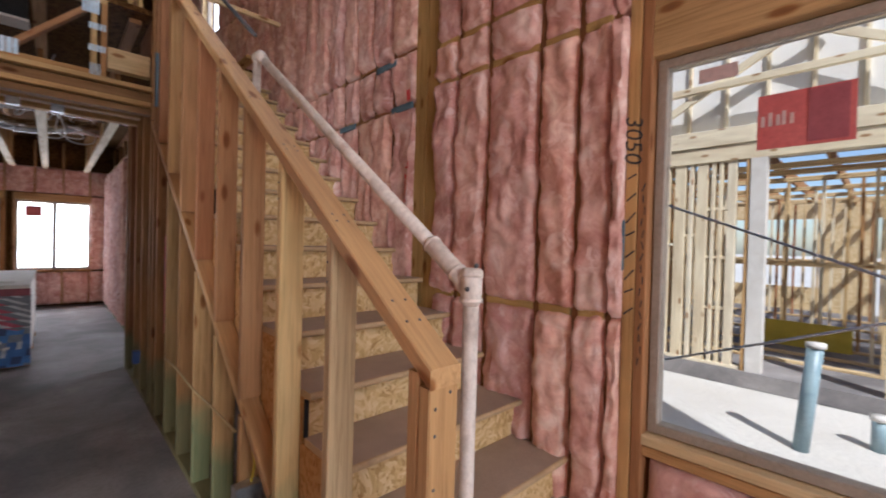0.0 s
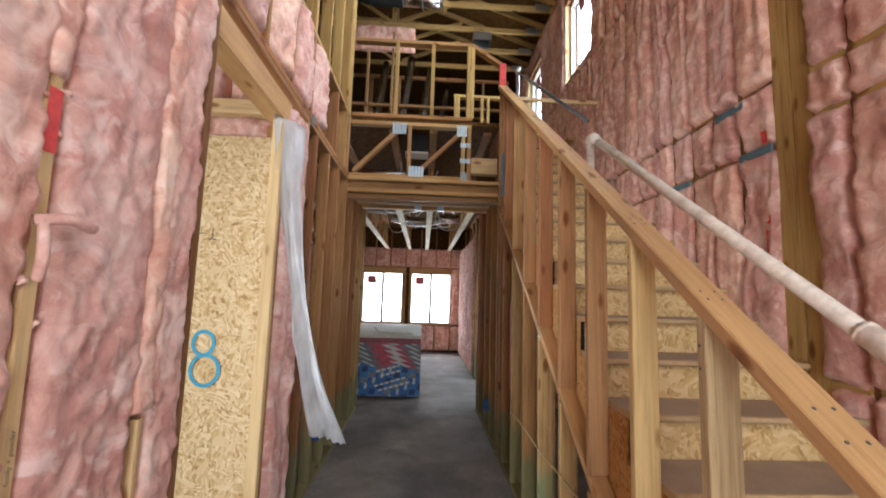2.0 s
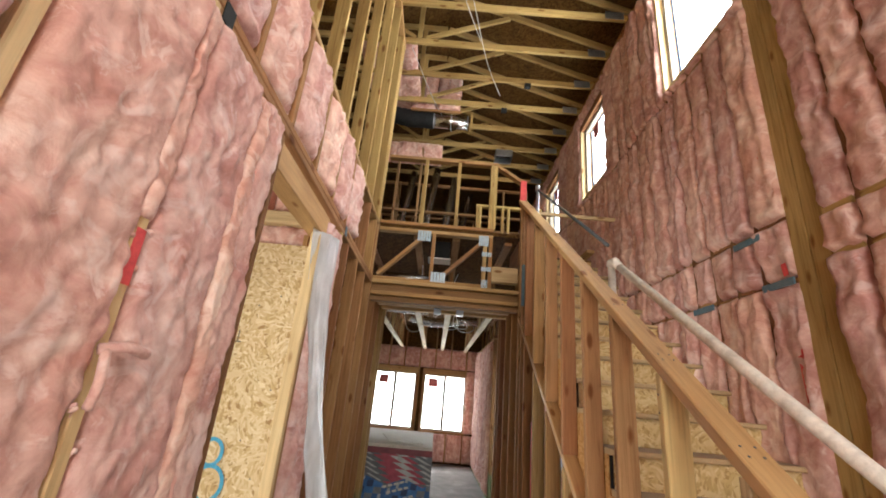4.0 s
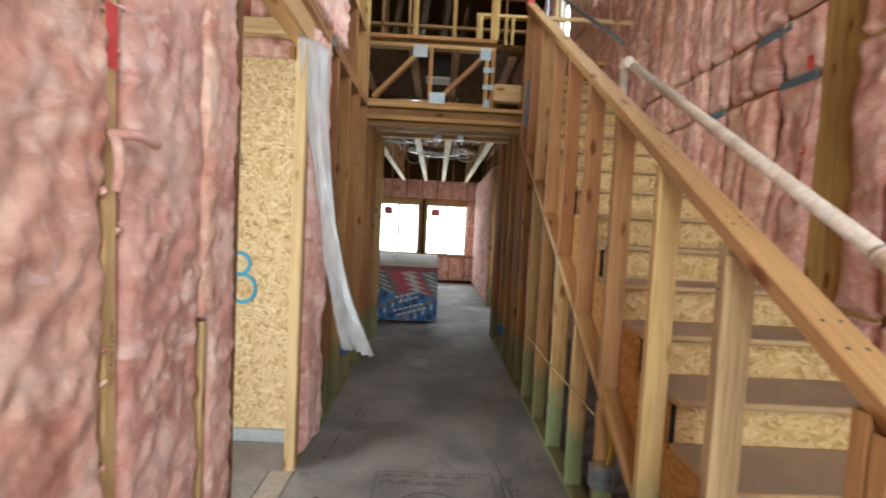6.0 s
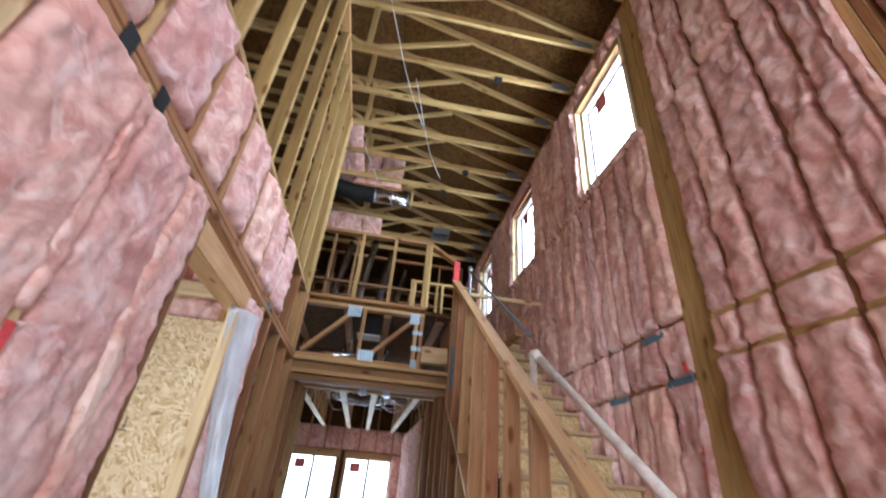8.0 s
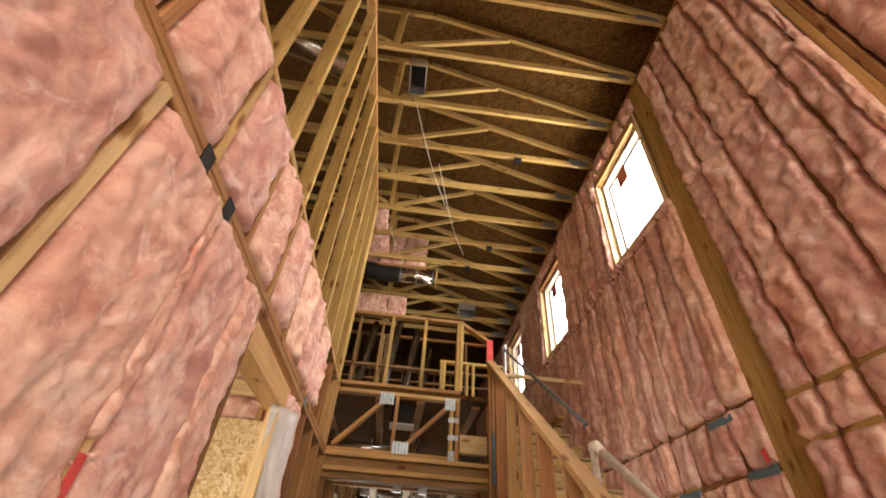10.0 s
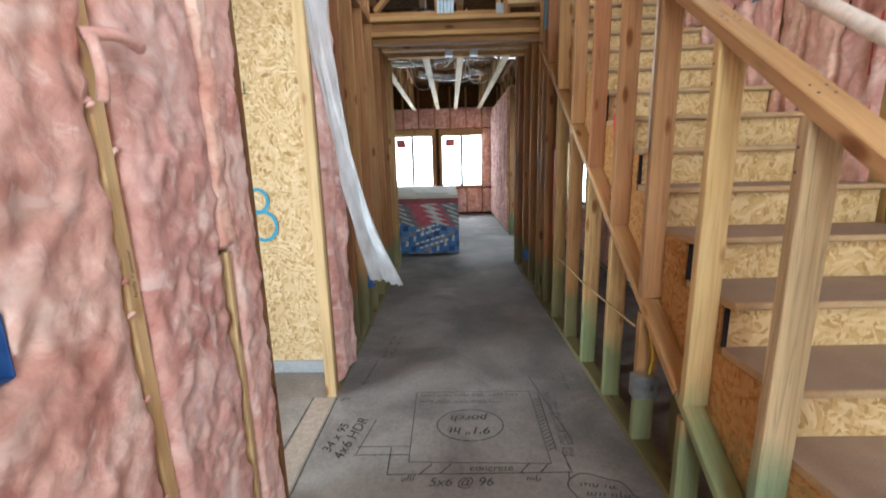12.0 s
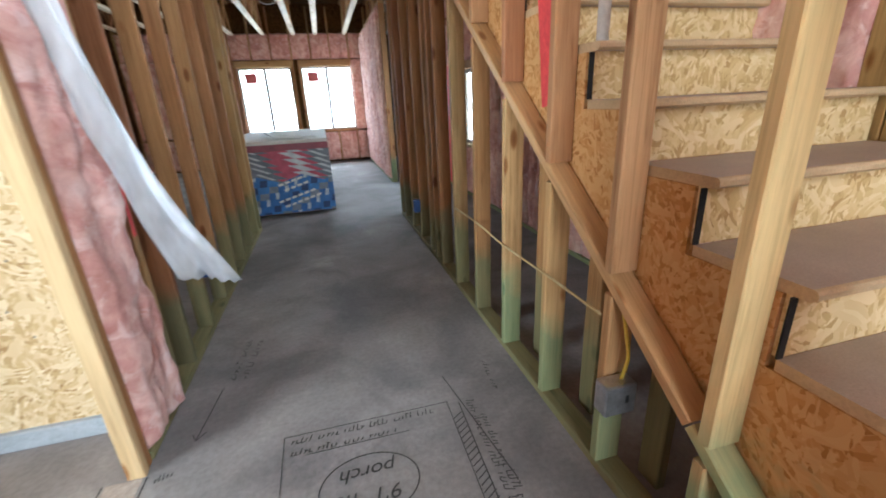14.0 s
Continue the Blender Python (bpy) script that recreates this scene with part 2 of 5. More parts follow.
concrete = mottled("slab_concrete", [(0.30, (0.15, 0.139, 0.137)), (0.42, (0.205, 0.190, 0.185)), (0.50, (0.255, 0.236, 0.228)), (0.58, (0.30, 0.277, 0.266)), (0.70, (0.42, 0.39, 0.372))], 1.5, 0.85, 0.2, 45, spec=0.15)
tread_mat = mottled("stair_tread_board", [(0.3, (0.34, 0.255, 0.195)), (0.7, (0.45, 0.345, 0.265))], 5.0, 0.7, 0.15, 180)
nose_mat = mottled("tread_edge_board", [(0.3, (0.46, 0.32, 0.17)), (0.7, (0.58, 0.42, 0.24))], 9.0, 0.75, 0.2, 150)
ground_mat = mottled("pale_dry_soil", [(0.3, (0.55, 0.51, 0.45)), (0.7, (0.68, 0.65, 0.59))], 0.9, 0.95, 0.5, 25)
steel = mottled("galvanised_steel", [(0.3, (0.45, 0.47, 0.5)), (0.7, (0.66, 0.68, 0.7))], 25, 0.38, 0.05, 90, 0.9)
foil = mottled("duct_foil", [(0.3, (0.55, 0.55, 0.55)), (0.7, (0.85, 0.85, 0.85))], 30, 0.22, 0.5, 40, 1.0)
plate_mat = mottled("truss_plate_steel", [(0.3, (0.42, 0.55, 0.66)), (0.7, (0.60, 0.72, 0.80))], 60, 0.4, 0.5, 120, 0.6)
black_steel = mottled("dark_rail_pipe", [(0.3, (0.07, 0.075, 0.08)), (0.7, (0.14, 0.14, 0.15))], 20, 0.5, 0.1, 90, 0.5)
white_pipe = mottled("overpainted_white_pipe", [(0.3, (0.52, 0.44, 0.38)), (0.5, (0.72, 0.65, 0.58)), (0.7, (0.80, 0.75, 0.69))], 12, 0.55, 0.5, 55)
vinyl = mottled("window_vinyl", [(0.3, (0.30, 0.25, 0.20)), (0.7, (0.38, 0.32, 0.26))], 8, 0.45, 0.05)
gyp_white = mottled("plasterboard_paper", [(0.3, (0.62, 0.58, 0.52)), (0.7, (0.74, 0.71, 0.66))], 6, 0.85, 0.1)
sill_grey = mottled("grey_sill_seal", [(0.3, (0.36, 0.40, 0.44)), (0.7, (0.48, 0.52, 0.56))], 5, 0.8, 0.1)
blue_plastic = mottled("blue_plastic", [(0.3, (0.02, 0.06, 0.20)), (0.7, (0.04, 0.10, 0.30))], 20, 0.4, 0.05)
blue_tape = mottled("blue_grey_tape", [(0.3, (0.08, 0.15, 0.20)), (0.7, (0.14, 0.23, 0.29))], 20, 0.55, 0.1)
green_pipe = mottled("vent_pipe_plastic", [(0.3, (0.22, 0.32, 0.36)), (0.7, (0.34, 0.45, 0.48))], 8, 0.4, 0.05)
yellow = mottled("yellow_sheathing", [(0.3, (0.60, 0.45, 0.05)), (0.7, (0.72, 0.56, 0.08))], 8, 0.5, 0.05)
cord_mat = mottled("tan_cord", [(0.3, (0.42, 0.30, 0.13)), (0.7, (0.55, 0.42, 0.20))], 40, 0.8, 0.2)
red_paint = mottled("red_marking_paint", [(0.3, (0.62, 0.05, 0.06)), (0.7, (0.78, 0.10, 0.10))], 25, 0.7, 0.2)
blue_paint = mottled("blue_marking_paint", [(0.35, (0.05, 0.33, 0.55)), (0.7, (0.12, 0.45, 0.66))], 40, 0.8, 0.2)
ink = mottled("black_marker", [(0.3, (0.03, 0.027, 0.025)), (0.7, (0.07, 0.065, 0.06))], 40, 0.8, 0.0)
chalk = mottled("pale_chalk_line", [(0.3, (0.38, 0.31, 0.26)), (0.7, (0.48, 0.41, 0.36))], 30, 0.9, 0.0)
dark_void = mottled("black_plastic", [(0.3, (0.015, 0.015, 0.015)), (0.7, (0.03, 0.03, 0.03))], 20, 0.7, 0.05, spec=0.15)
copper_wire = mottled("red_cable", [(0.3, (0.35, 0.05, 0.04)), (0.7, (0.5, 0.1, 0.08))], 20, 0.5, 0.0)


def glass_mat():
    m, nt, p = nodes_of("window_glass")
    p.inputs["Base Color"].default_value = (0.95, 0.97, 0.97, 1)
    p.inputs["Roughness"].default_value = 0.0
    p.inputs["Transmission Weight"].default_value = 1.0
    p.inputs["IOR"].default_value = 1.1
    return m


def film_mat():
    m, nt, p = nodes_of("milky_plastic_film")
    n = nd(nt, "TexNoise", Scale=9.0, Detail=4.0)
    nt.links.new(coords(nt, (1, 1, 0.4)).outputs[0], n.inputs["Vector"])
    a = ramp(nt, n.outputs[0], [(0.35, (0.50, 0.50, 0.50)), (0.7, (0.86, 0.86, 0.86))])
    nt.links.new(a.outputs[0], p.inputs["Alpha"])
    p.inputs["Base Color"].default_value = (0.80, 0.83, 0.88, 1)
    p.inputs["Roughness"].default_value = 0.3
    p.inputs["Transmission Weight"].default_value = 0.25
    bump(nt, p, n.outputs[0], 0.4, 0.02)
    return m


glass, film = glass_mat(), film_mat()

# ---- building helpers ----
X, Y, Z = Vector((1, 0, 0)), Vector((0, 1, 0)), Vector((0, 0, 1))


def mesh_of(name, verts, faces, smooth=False):
    me = bpy.data.meshes.new(name)
    me.from_pydata([tuple(v) for v in verts], [], faces)
    if smooth:
        me.polygons.foreach_set("use_smooth", [True] * len(me.polygons))
    me.update()
    return me


def place(name, me, mat, parent=None, m=None, label=""):
    ob = new(name, me)
    if mat and not me.materials:
        me.materials.append(mat)
    if parent:
        ob.parent = parent
        ob.matrix_parent_inverse = parent.matrix_basis.inverted()
    if m is not None:
        ob.matrix_basis = m
    if label:
        ob["label"] = label
    return ob


def empty(name, at, label, category, kind="", group=""):
    ob = new(name)
    ob.matrix_basis = Matrix.Translation(at)
    return tagged(ob, label, category, group, kind)


PRISMS = {}


def prism(w, d, length, mat, ch=0.004):
    """A sawn stick along z, w by d, with eased long edges."""
    key = (round(w, 4), round(d, 4), round(length, 3), mat.name)
    if key not in PRISMS:
        a, b, h = w / 2, d / 2, length / 2
        ch = min(ch, a * 0.3, b * 0.3)
        ring = [(-a + ch, -b), (a - ch, -b), (a, -b + ch), (a, b - ch), (a - ch, b), (-a + ch, b), (-a, b - ch), (-a, -b + ch)]
        vs = [(x, y, -h) for x, y in ring] + [(x, y, h) for x, y in ring]
        fs = [(i, (i + 1) % 8, 8 + (i + 1) % 8, 8 + i) for i in range(8)] + [tuple(range(7, -1, -1)), tuple(range(8, 16))]
        me = mesh_of("stick", vs, fs)
        me.materials.append(mat)
        PRISMS[key] = me
    return PRISMS[key]


def stick(name, parent, a, b, w, d, mat, side=X, label=""):
    """A stick from a to b; w is measured along side, d across it."""
    a, b = Vector(a), Vector(b)
    z = (b - a).normalized()
    x = (Vector(side) - z * z.dot(Vector(side))).normalized()
    y = z.cross(x)
    m = Matrix((x, y, z)).transposed().to_4x4()
    m.translation = (a + b) / 2
    return place(name, prism(w, d, (b - a).length, mat), mat, parent, m, label)


def block(name, parent, lo, hi, mat, label=""):
    """An upright or lying stick that fills the box lo..hi, grain along its longest side."""
    lo, hi = Vector(lo), Vector(hi)
    s, c = hi - lo, (lo + hi) / 2
    k = max(range(3), key=lambda i: s[i])
    ax = (X, Y, Z)[k]
    side = (Y, X, X)[k]
    w = (s.y, s.x, s.x)[k]
    d = (s.z, s.z, s.y)[k]
    return stick(name, parent, c - ax * s[k] / 2, c + ax * s[k] / 2, w, d, mat, side, label)


def slab_with_holes(name, axis, lo, hi, holes, mat, parent=None, label=""):
    """A flat board normal to axis ('x','y','z') with rectangular holes (in the two other axes)."""
    k = "xyz".index(axis)
    u, v = [i for i in range(3) if i != k]
    us = sorted({lo[u], hi[u], *[h[0] for h in holes], *[h[1] for h in holes]})
    vs = sorted({lo[v], hi[v], *[h[2] for h in holes], *[h[3] for h in holes]})
    bm = bmesh.new()
    vert = {}

    def vt(i, j, side):
        if (i, j, side) not in vert:
            p = [0, 0, 0]
            p[u], p[v], p[k] = us[i], vs[j], (lo[k], hi[k])[side]
            vert[i, j, side] = bm.verts.new(p)
        return vert[i, j, side]

    def solid(i, j):
        if not (0 <= i < len(us) - 1 and 0 <= j < len(vs) - 1):
            return False
        cu, cv = (us[i] + us[i + 1]) / 2, (vs[j] + vs[j + 1]) / 2
        return not any(h[0] < cu < h[1] and h[2] < cv < h[3] for h in holes)

    for i in range(len(us) - 1):
        for j in range(len(vs) - 1):
            if not solid(i, j):
                continue
            for s in (0, 1):
                bm.faces.new([vt(i, j, s), vt(i + 1, j, s), vt(i + 1, j + 1, s), vt(i, j + 1, s)])
            for di, dj, a, b in ((-1, 0, (0, 0), (0, 1)), (1, 0, (1, 0), (1, 1)), (0, -1, (0, 0), (1, 0)), (0, 1, (0, 1), (1, 1))):
                if not solid(i + di, j + dj):
                    bm.faces.new([vt(i + a[0], j + a[1], 0), vt(i + b[0], j + b[1], 0), vt(i + b[0], j + b[1], 1), vt(i + a[0], j + a[1], 1)])
    bmesh.ops.recalc_face_normals(bm, faces=bm.faces)
    me = bpy.data.meshes.new(name)
    bm.to_mesh(me)
    bm.free()
    return place(name, me, mat, parent, None, label)


def tube(name, parent, pts, r, mat, label="", sides=10, closed_path=False):
    pts = [Vector(p) for p in pts]
    vs, fs = [], []
    n = len(pts)
    up = None
    for i, p in enumerate(pts):
        t = (pts[min(i + 1, n - 1)] - pts[max(i - 1, 0)]).normalized()
        if up is None:
            up = t.orthogonal().normalized()
        up = (up - t * t.dot(up)).normalized()
        s = t.cross(up)
        rr = r[i] if isinstance(r, (list, tuple)) else r
        vs += [p + (up * math.cos(a) + s * math.sin(a)) * rr for a in (2 * math.pi * j / sides for j in range(sides))]
    for i in range(n - 1):
        fs += [(i * sides + j, i * sides + (j + 1) % sides, (i + 1) * sides + (j + 1) % sides, (i + 1) * sides + j) for j in range(sides)]
    fs += [tuple(range(sides - 1, -1, -1)), tuple(range((n - 1) * sides, n * sides))]
    me = mesh_of(name, vs, fs, True)
    return place(name, me, mat, parent, None, label)


def curve_pts(pts, steps=8):
    """A smooth run through a few points."""
    p = [Vector(q) for q in pts]
    p = [2 * p[0] - p[1]] + p + [2 * p[-1] - p[-2]]
    out = []
    for i in range(1, len(p) - 2):
        for s in range(steps):
            t = s / steps
            out.append(0.5 * (2 * p[i] + (p[i + 1] - p[i - 1]) * t + (2 * p[i - 1] - 5 * p[i] + 4 * p[i + 1] - p[i + 2]) * t * t + (3 * p[i] - p[i - 1] - 3 * p[i + 1] + p[i + 2]) * t ** 3))
    return out + [p[-2]]


BATTS = [0]


def batt(parent, origin, u, n, w, h, bulge=0.035, sag=1.0, deep=0.07, cell=0.021, folds=1.0, crisp=6, pocket=None):
    """A soft insulation batt: w along u, h upright, face towards n, puffed out and creased."""
    BATTS[0] += 1
    seed = BATTS[0] * 7.31
    nu, nv = max(8, int(w / cell)), max(6, int(h / (cell * 1.25)))
    o, u, n = Vector(origin), Vector(u), Vector(n)
    vs, fs = [], []
    for j in range(nv + 1):
        b = j / nv
        for i in range(nu + 1):
            a = i / nu
            pa, pb = a * w, b * h
            edge = (1 - abs(2 * a - 1) ** crisp)
            edge *= 1 - max(0, 1 - pb / 0.025) ** 2 * 0.6
            edge *= 1 - max(0, 1 - (h - pb) / 0.025) ** 2 * 0.6
            bend = noise.noise(Vector((pb * 1.7, seed, 0.3))) * 0.05
            fold = abs(noise.noise(Vector(((pa + bend) * 9.0, pb * 0.9, seed))))
            fold2 = abs(noise.noise(Vector(((pa + bend * 0.6) * 17.0, pb * 1.8, seed + 50))))
            crease = max(0.0, 0.16 - fold) / 0.16 + 0.7 * max(0.0, 0.12 - fold2) / 0.12
            wave = noise.noise(Vector(((pa + bend) * 4.0, pb * 1.1, seed + 4))) * 0.026
            lump = noise.noise(Vector((pa * 8, pb * 7, seed + 9))) * 0.017
            fluff = abs(noise.noise(Vector((pa * 14 + bend * 8, pb * 12, seed + 15)))) * 0.016
            tuft = noise.noise(Vector((pa * 34, pb * 25, seed + 21))) * 0.006 + noise.noise(Vector((pa * 70, pb * 55, seed + 33))) * 0.003
            flake = (abs(noise.noise(Vector((pa * 23 + bend * 5, pb * 17, seed + 60)))) - 0.2) * 0.026 * max(0.0, 0.6 - folds)
            d = flake + edge * bulge + (0.3 + 0.7 * edge) * (wave * (0.35 + 0.65 * folds) + lump * (1.35 - 0.35 * folds) - crease * 0.022 * folds + (fluff - 0.006) * (2.6 - 1.6 * folds)) * sag + tuft - (1 - edge) * 0.035
            wob = noise.noise(Vector((pb * 3.1, seed, a * 1.5))) * 0.012 + noise.noise(Vector((pb * 14, seed, a * 2.5))) * 0.006
            if pocket and pocket[0] < pa < pocket[1] and pocket[2] < pb < pocket[3]:
                d = -0.062
            vs.append(o + u * (pa + wob) + Z * (pb + (noise.noise(Vector((pa * 11, seed, 5.0))) * 0.012 if j in (0, nv) else 0)) + n * d)
    for j in range(nv):
        for i in range(nu):
            k = j * (nu + 1) + i
            fs.append((k, k + 1, k + nu + 2, k + nu + 1))
    rim = [i for i in range(nu + 1)] + [(j + 1) * (nu + 1) - 1 for j in range(1, nv + 1)]
    rim += [nv * (nu + 1) + i for i in range(nu - 1, -1, -1)] + [j * (nu + 1) for j in range(nv - 1, 0, -1)]
    base = len(vs)
    for r in rim:
        v = vs[r] - o
        vs.append(o + u * v.dot(u) + Z * v.z - n * deep)
    m = len(rim)
    fs += [(rim[i], base + i, base + (i + 1) % m, rim[(i + 1) % m]) for i in range(m)]
    me = mesh_of("insulation_batt", vs, fs, True)
    c = o + u * w / 2
    me.transform(Matrix.Translation(-c))
    return place("insulation_batt", me, pink, parent, Matrix.Translation(c))


def strip(name, parent, pts, width, normal, mat, lift=0.003, closed=False, label=""):
    """A thin painted or drawn line of a given width that lies on a surface."""
    nrm = Vector(normal)
    pts = [Vector(p) for p in pts]
    vs, fs = [], []
    n = len(pts)
    for i, p in enumerate(pts):
        a = pts[i - 1] if (i or closed) else p
        b = pts[(i + 1) % n] if (i < n - 1 or closed) else p
        s = nrm.cross(b - a).normalized() * width / 2
        vs += [p + s + nrm * lift, p - s + nrm * lift]
    fs = [(2 * i, 2 * i + 1, 2 * i + 3, 2 * i + 2) for i in range(n - 1)]
    if closed:
        fs.append((2 * n - 2, 2 * n - 1, 1, 0))
    return place(name, mesh_of(name, vs, fs), mat, parent, None, label)


def lettering(name, text, size, m, mat, parent=None, label=""):
    cu = bpy.data.curves.new(name, "FONT")
    cu.shear = 0.25
    cu.body, cu.size, cu.align_x, cu.align_y = text, size, "CENTER", "CENTER"
    tmp = new(name, cu)
    me = bpy.data.meshes.new_from_object(tmp.evaluated_get(bpy.context.evaluated_depsgraph_get()))
    bpy.data.objects.remove(tmp)
    me.materials.clear()
    return place(name, me, mat, parent, m, label)


# ---- plan ----
XR, XL = 1.66, -0.97          # faces of the studs of the outer wall and of the left wall
STUD, THIN = 0.089, 0.038
RISE, RUN, NOSE0 = 0.1765, 0.251, 0.305
DECK = 3.353
CEIL = 5.90


def nose_line(y):
    return RISE / RUN * (y - NOSE0)


# ---- ground and floors ----
ground = slab_with_holes("ground", "z", (-300, -300, -0.6), (300, 300, -0.16), [], ground_mat)
tagged(ground, "pale dry bare soil round the building site", "ground", kind="structure")
floor = slab_with_holes("floor", "z", (-4.2, -2.4, -0.15), (1.8, 11.6, 0.0), [], concrete)
tagged(floor, "bare grey stained concrete slab with pencil and marker lines", "floor", kind="structure")
deck = slab_with_holes("upper_floor", "z", (-4.2, -2.4, 3.31), (1.66, 11.5, DECK), [(-1.06, 1.66, -2.4, 4.44), (0.69, 1.66, 4.0, 5.1)], osb_dim)
tagged(deck, "strand board deck of the upper floor", "floor", kind="structure")

# ---- outer wall along the stairs ----
wall_r = empty("wall_right", (XR, 4, 0), "tall framed outer wall filled with pink insulation", "wall", "structure")
WIN_LOW = (-0.76, 0.76, 0.73, 2.18)
WIN_HIGH = [(2.28, 3.17, 4.37, 5.5), (4.53, 5.41, 4.37, 5.5), (6.55, 7.45, 4.37, 5.5)]
WIN_FAR = (6.25, 7.25, 0.70, 1.62)
holes = [WIN_LOW, *WIN_HIGH, WIN_FAR]
slab_with_holes("sheathing", "x", (1.80, -2.4, -0.15), (1.815, 11.6, 6.6), holes, osb_dim, wall_r)
block("bottom_plate", wall_r, (XR, -2.3, 0), (1.80, 11.4, THIN), wood_foot)
for z in (CEIL - 0.05, CEIL - 0.09):
    block("top_plate", wall_r, (XR, -2.3, z), (1.80, 11.4, z + THIN), wood)
for y0, y1 in ((1.97, 2.08), (2.085, 2.19), (0.76, 0.80), (0.803, 0.85)):
    block("post", wall_r, (XR - 0.004, y0, THIN), (1.80, y1, CEIL - 0.09), wood_truss if y0 > 1 else wood)
studs_r = [0.905, 1.06, 1.26, 1.58, 1.80]
y = 2.42
while y < 11.2:
    studs_r.append(y + random.uniform(-0.015, 0.015))
    y += 0.222 if y < 5.2 else 0.40
edges = [e for h in WIN_HIGH for e in (h[0] - 0.023, h[1] + 0.023)]
studs_r = sorted([y for y in studs_r if all(abs(y - e) > 0.09 for e in edges)] + edges)
studs_low = [-2.2, -1.8, -1.4, -1.0, -0.79]


def inside(y, z, pad=0.0):
    return any(h[0] - pad < y < h[1] + pad and h[2] - pad < z < h[3] + pad for h in holes)


def spans(y, z0, z1):
    """The stretches of a stud at y between z0 and z1 that no opening takes away."""
    cut = sorted((h[2] - 0.06, h[3] + 0.12) for h in holes if h[0] - 0.03 < y < h[1] + 0.03)
    out, a = [], z0
    for c0, c1 in cut:
        if c0 > a:
            out.append((a, c0))
        a = max(a, c1)
    if a < z1:
        out.append((a, z1))
    return out


# recessed studs take the tone with the gap's shadow put in
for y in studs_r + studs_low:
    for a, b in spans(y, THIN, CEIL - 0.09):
        block("stud", wall_r, (XR + 0.010, y - 0.019, a), (1.80, y + 0.019, b), wood_bay_shade)
for yl in (-0.38, 0.0, 0.38):
    block("stud", wall_r, (XR, yl - 0.019, THIN), (1.80, yl + 0.019, 0.64), wood)
    block("stud", wall_r, (XR, yl - 0.019, 2.52), (1.80, yl + 0.019, CEIL - 0.09), wood)
# big low window: header, sill and jambs
block("header", wall_r, (XR - 0.002, -0.80, 2.18), (1.80, 0.758, 2.40), wood)
block("header_plate", wall_r, (XR, -0.80, 2.404), (1.80, 0.758, 2.44), wood)
block("sill_plate", wall_r, (XR - 0.004, -0.76, 0.692), (1.80, 0.758, 0.73), wood_pale)
block("sill_plate", wall_r, (XR - 0.001, -0.76, 0.65), (1.80, 0.758, 0.688), wood)
for h in WIN_HIGH + [WIN_FAR]:
    block("rough_sill", wall_r, (XR - 0.003, h[0] - 0.03, h[2] - 0.042), (1.80, h[1] + 0.03, h[2] - 0.004), wood_pale)
    block("rough_head", wall_r, (XR - 0.003, h[0] - 0.03, h[3] + 0.004), (1.80, h[1] + 0.03, h[3] + 0.10), wood)
    for yy in (h[0] - 0.042, h[1] + 0.004):
        block("jamb", wall_r, (XR - 0.003, yy, h[2] - 0.04), (1.80, yy + THIN, h[3] + 0.1), wood_pale)

# blocking between the studs
posts_r = sorted([0.845] + studs_r[:5] + [1.99])
for z in (1.165, 2.39, 2.615):
    for a, b in zip(posts_r[:-1], posts_r[1:]):
        if b - a > 0.1:
            block("blocking", wall_r, (XR - 0.001, a + 0.02, z - 0.019), (1.79, b - 0.02, z + 0.019), wood_truss)
far_r = [2.17] + [s for s in studs_r if s > 2.3]
for k, (a, b) in enumerate(zip(far_r[:-1], far_r[1:])):
    for z in (2.32 + 0.03 * (k % 2), 2.66 + 0.04 * ((k + 1) % 2), 4.25):
        if not inside((a + b) / 2, z, 0.05):
            block("blocking", wall_r, (XR + 0.01, a + 0.02, z - 0.019), (1.79, b - 0.02, z + 0.019), wood)

# pink batts, bay by bay
bays = [(posts_r[i], posts_r[i + 1], (0.05, 1.157, 1.173, 2.383, 2.397, 2.608, 2.622, 4.224, 4.232, CEIL - 0.1)) for i in range(len(posts_r) - 1) if posts_r[i + 1] - posts_r[i] > 0.05]
bays += [(a, b, (0.05, 2.325, 2.345, 2.67, 2.69, 4.242, 4.258, CEIL - 0.1)) for a, b in zip(far_r[:-1], far_r[1:])]
for a, b, zs in bays:
    for z0, z1 in zip(zs[::2], zs[1::2]):
        parts = [(z0, z1)]
        for h in holes:
            if h[0] - 0.02 < (a + b) / 2 < h[1] + 0.02:
                nxt = []
                for p0, p1 in parts:
                    if p0 < h[2] - 0.06:
                        nxt.append((p0, min(p1, h[2] - 0.05)))
                    if p1 > h[3] + 0.12:
                        nxt.append((max(p0, h[3] + 0.11), p1))
                parts = nxt
        for p0, p1 in parts:
            if p1 - p0 > 0.06:
                batt(wall_r, (XR, a + 0.003, p0), Y, -X, b - a - 0.006, p1 - p0, random.uniform(0.03, 0.05), 1.1, crisp=18, folds=0.3 if a < 2.1 else 0.75)
for a, b in ((-0.74, -0.40), (-0.36, -0.02), (0.02, 0.36), (0.40, 0.745)):
    batt(wall_r, (XR, a, 0.05), Y, -X, b - a, 0.59, 0.02)
    batt(wall_r, (XR, a, 2.46), Y, -X, b - a, 1.75, 0.03)
    batt(wall_r, (XR, a, 4.24), Y, -X, b - a, 1.55, 0.03)
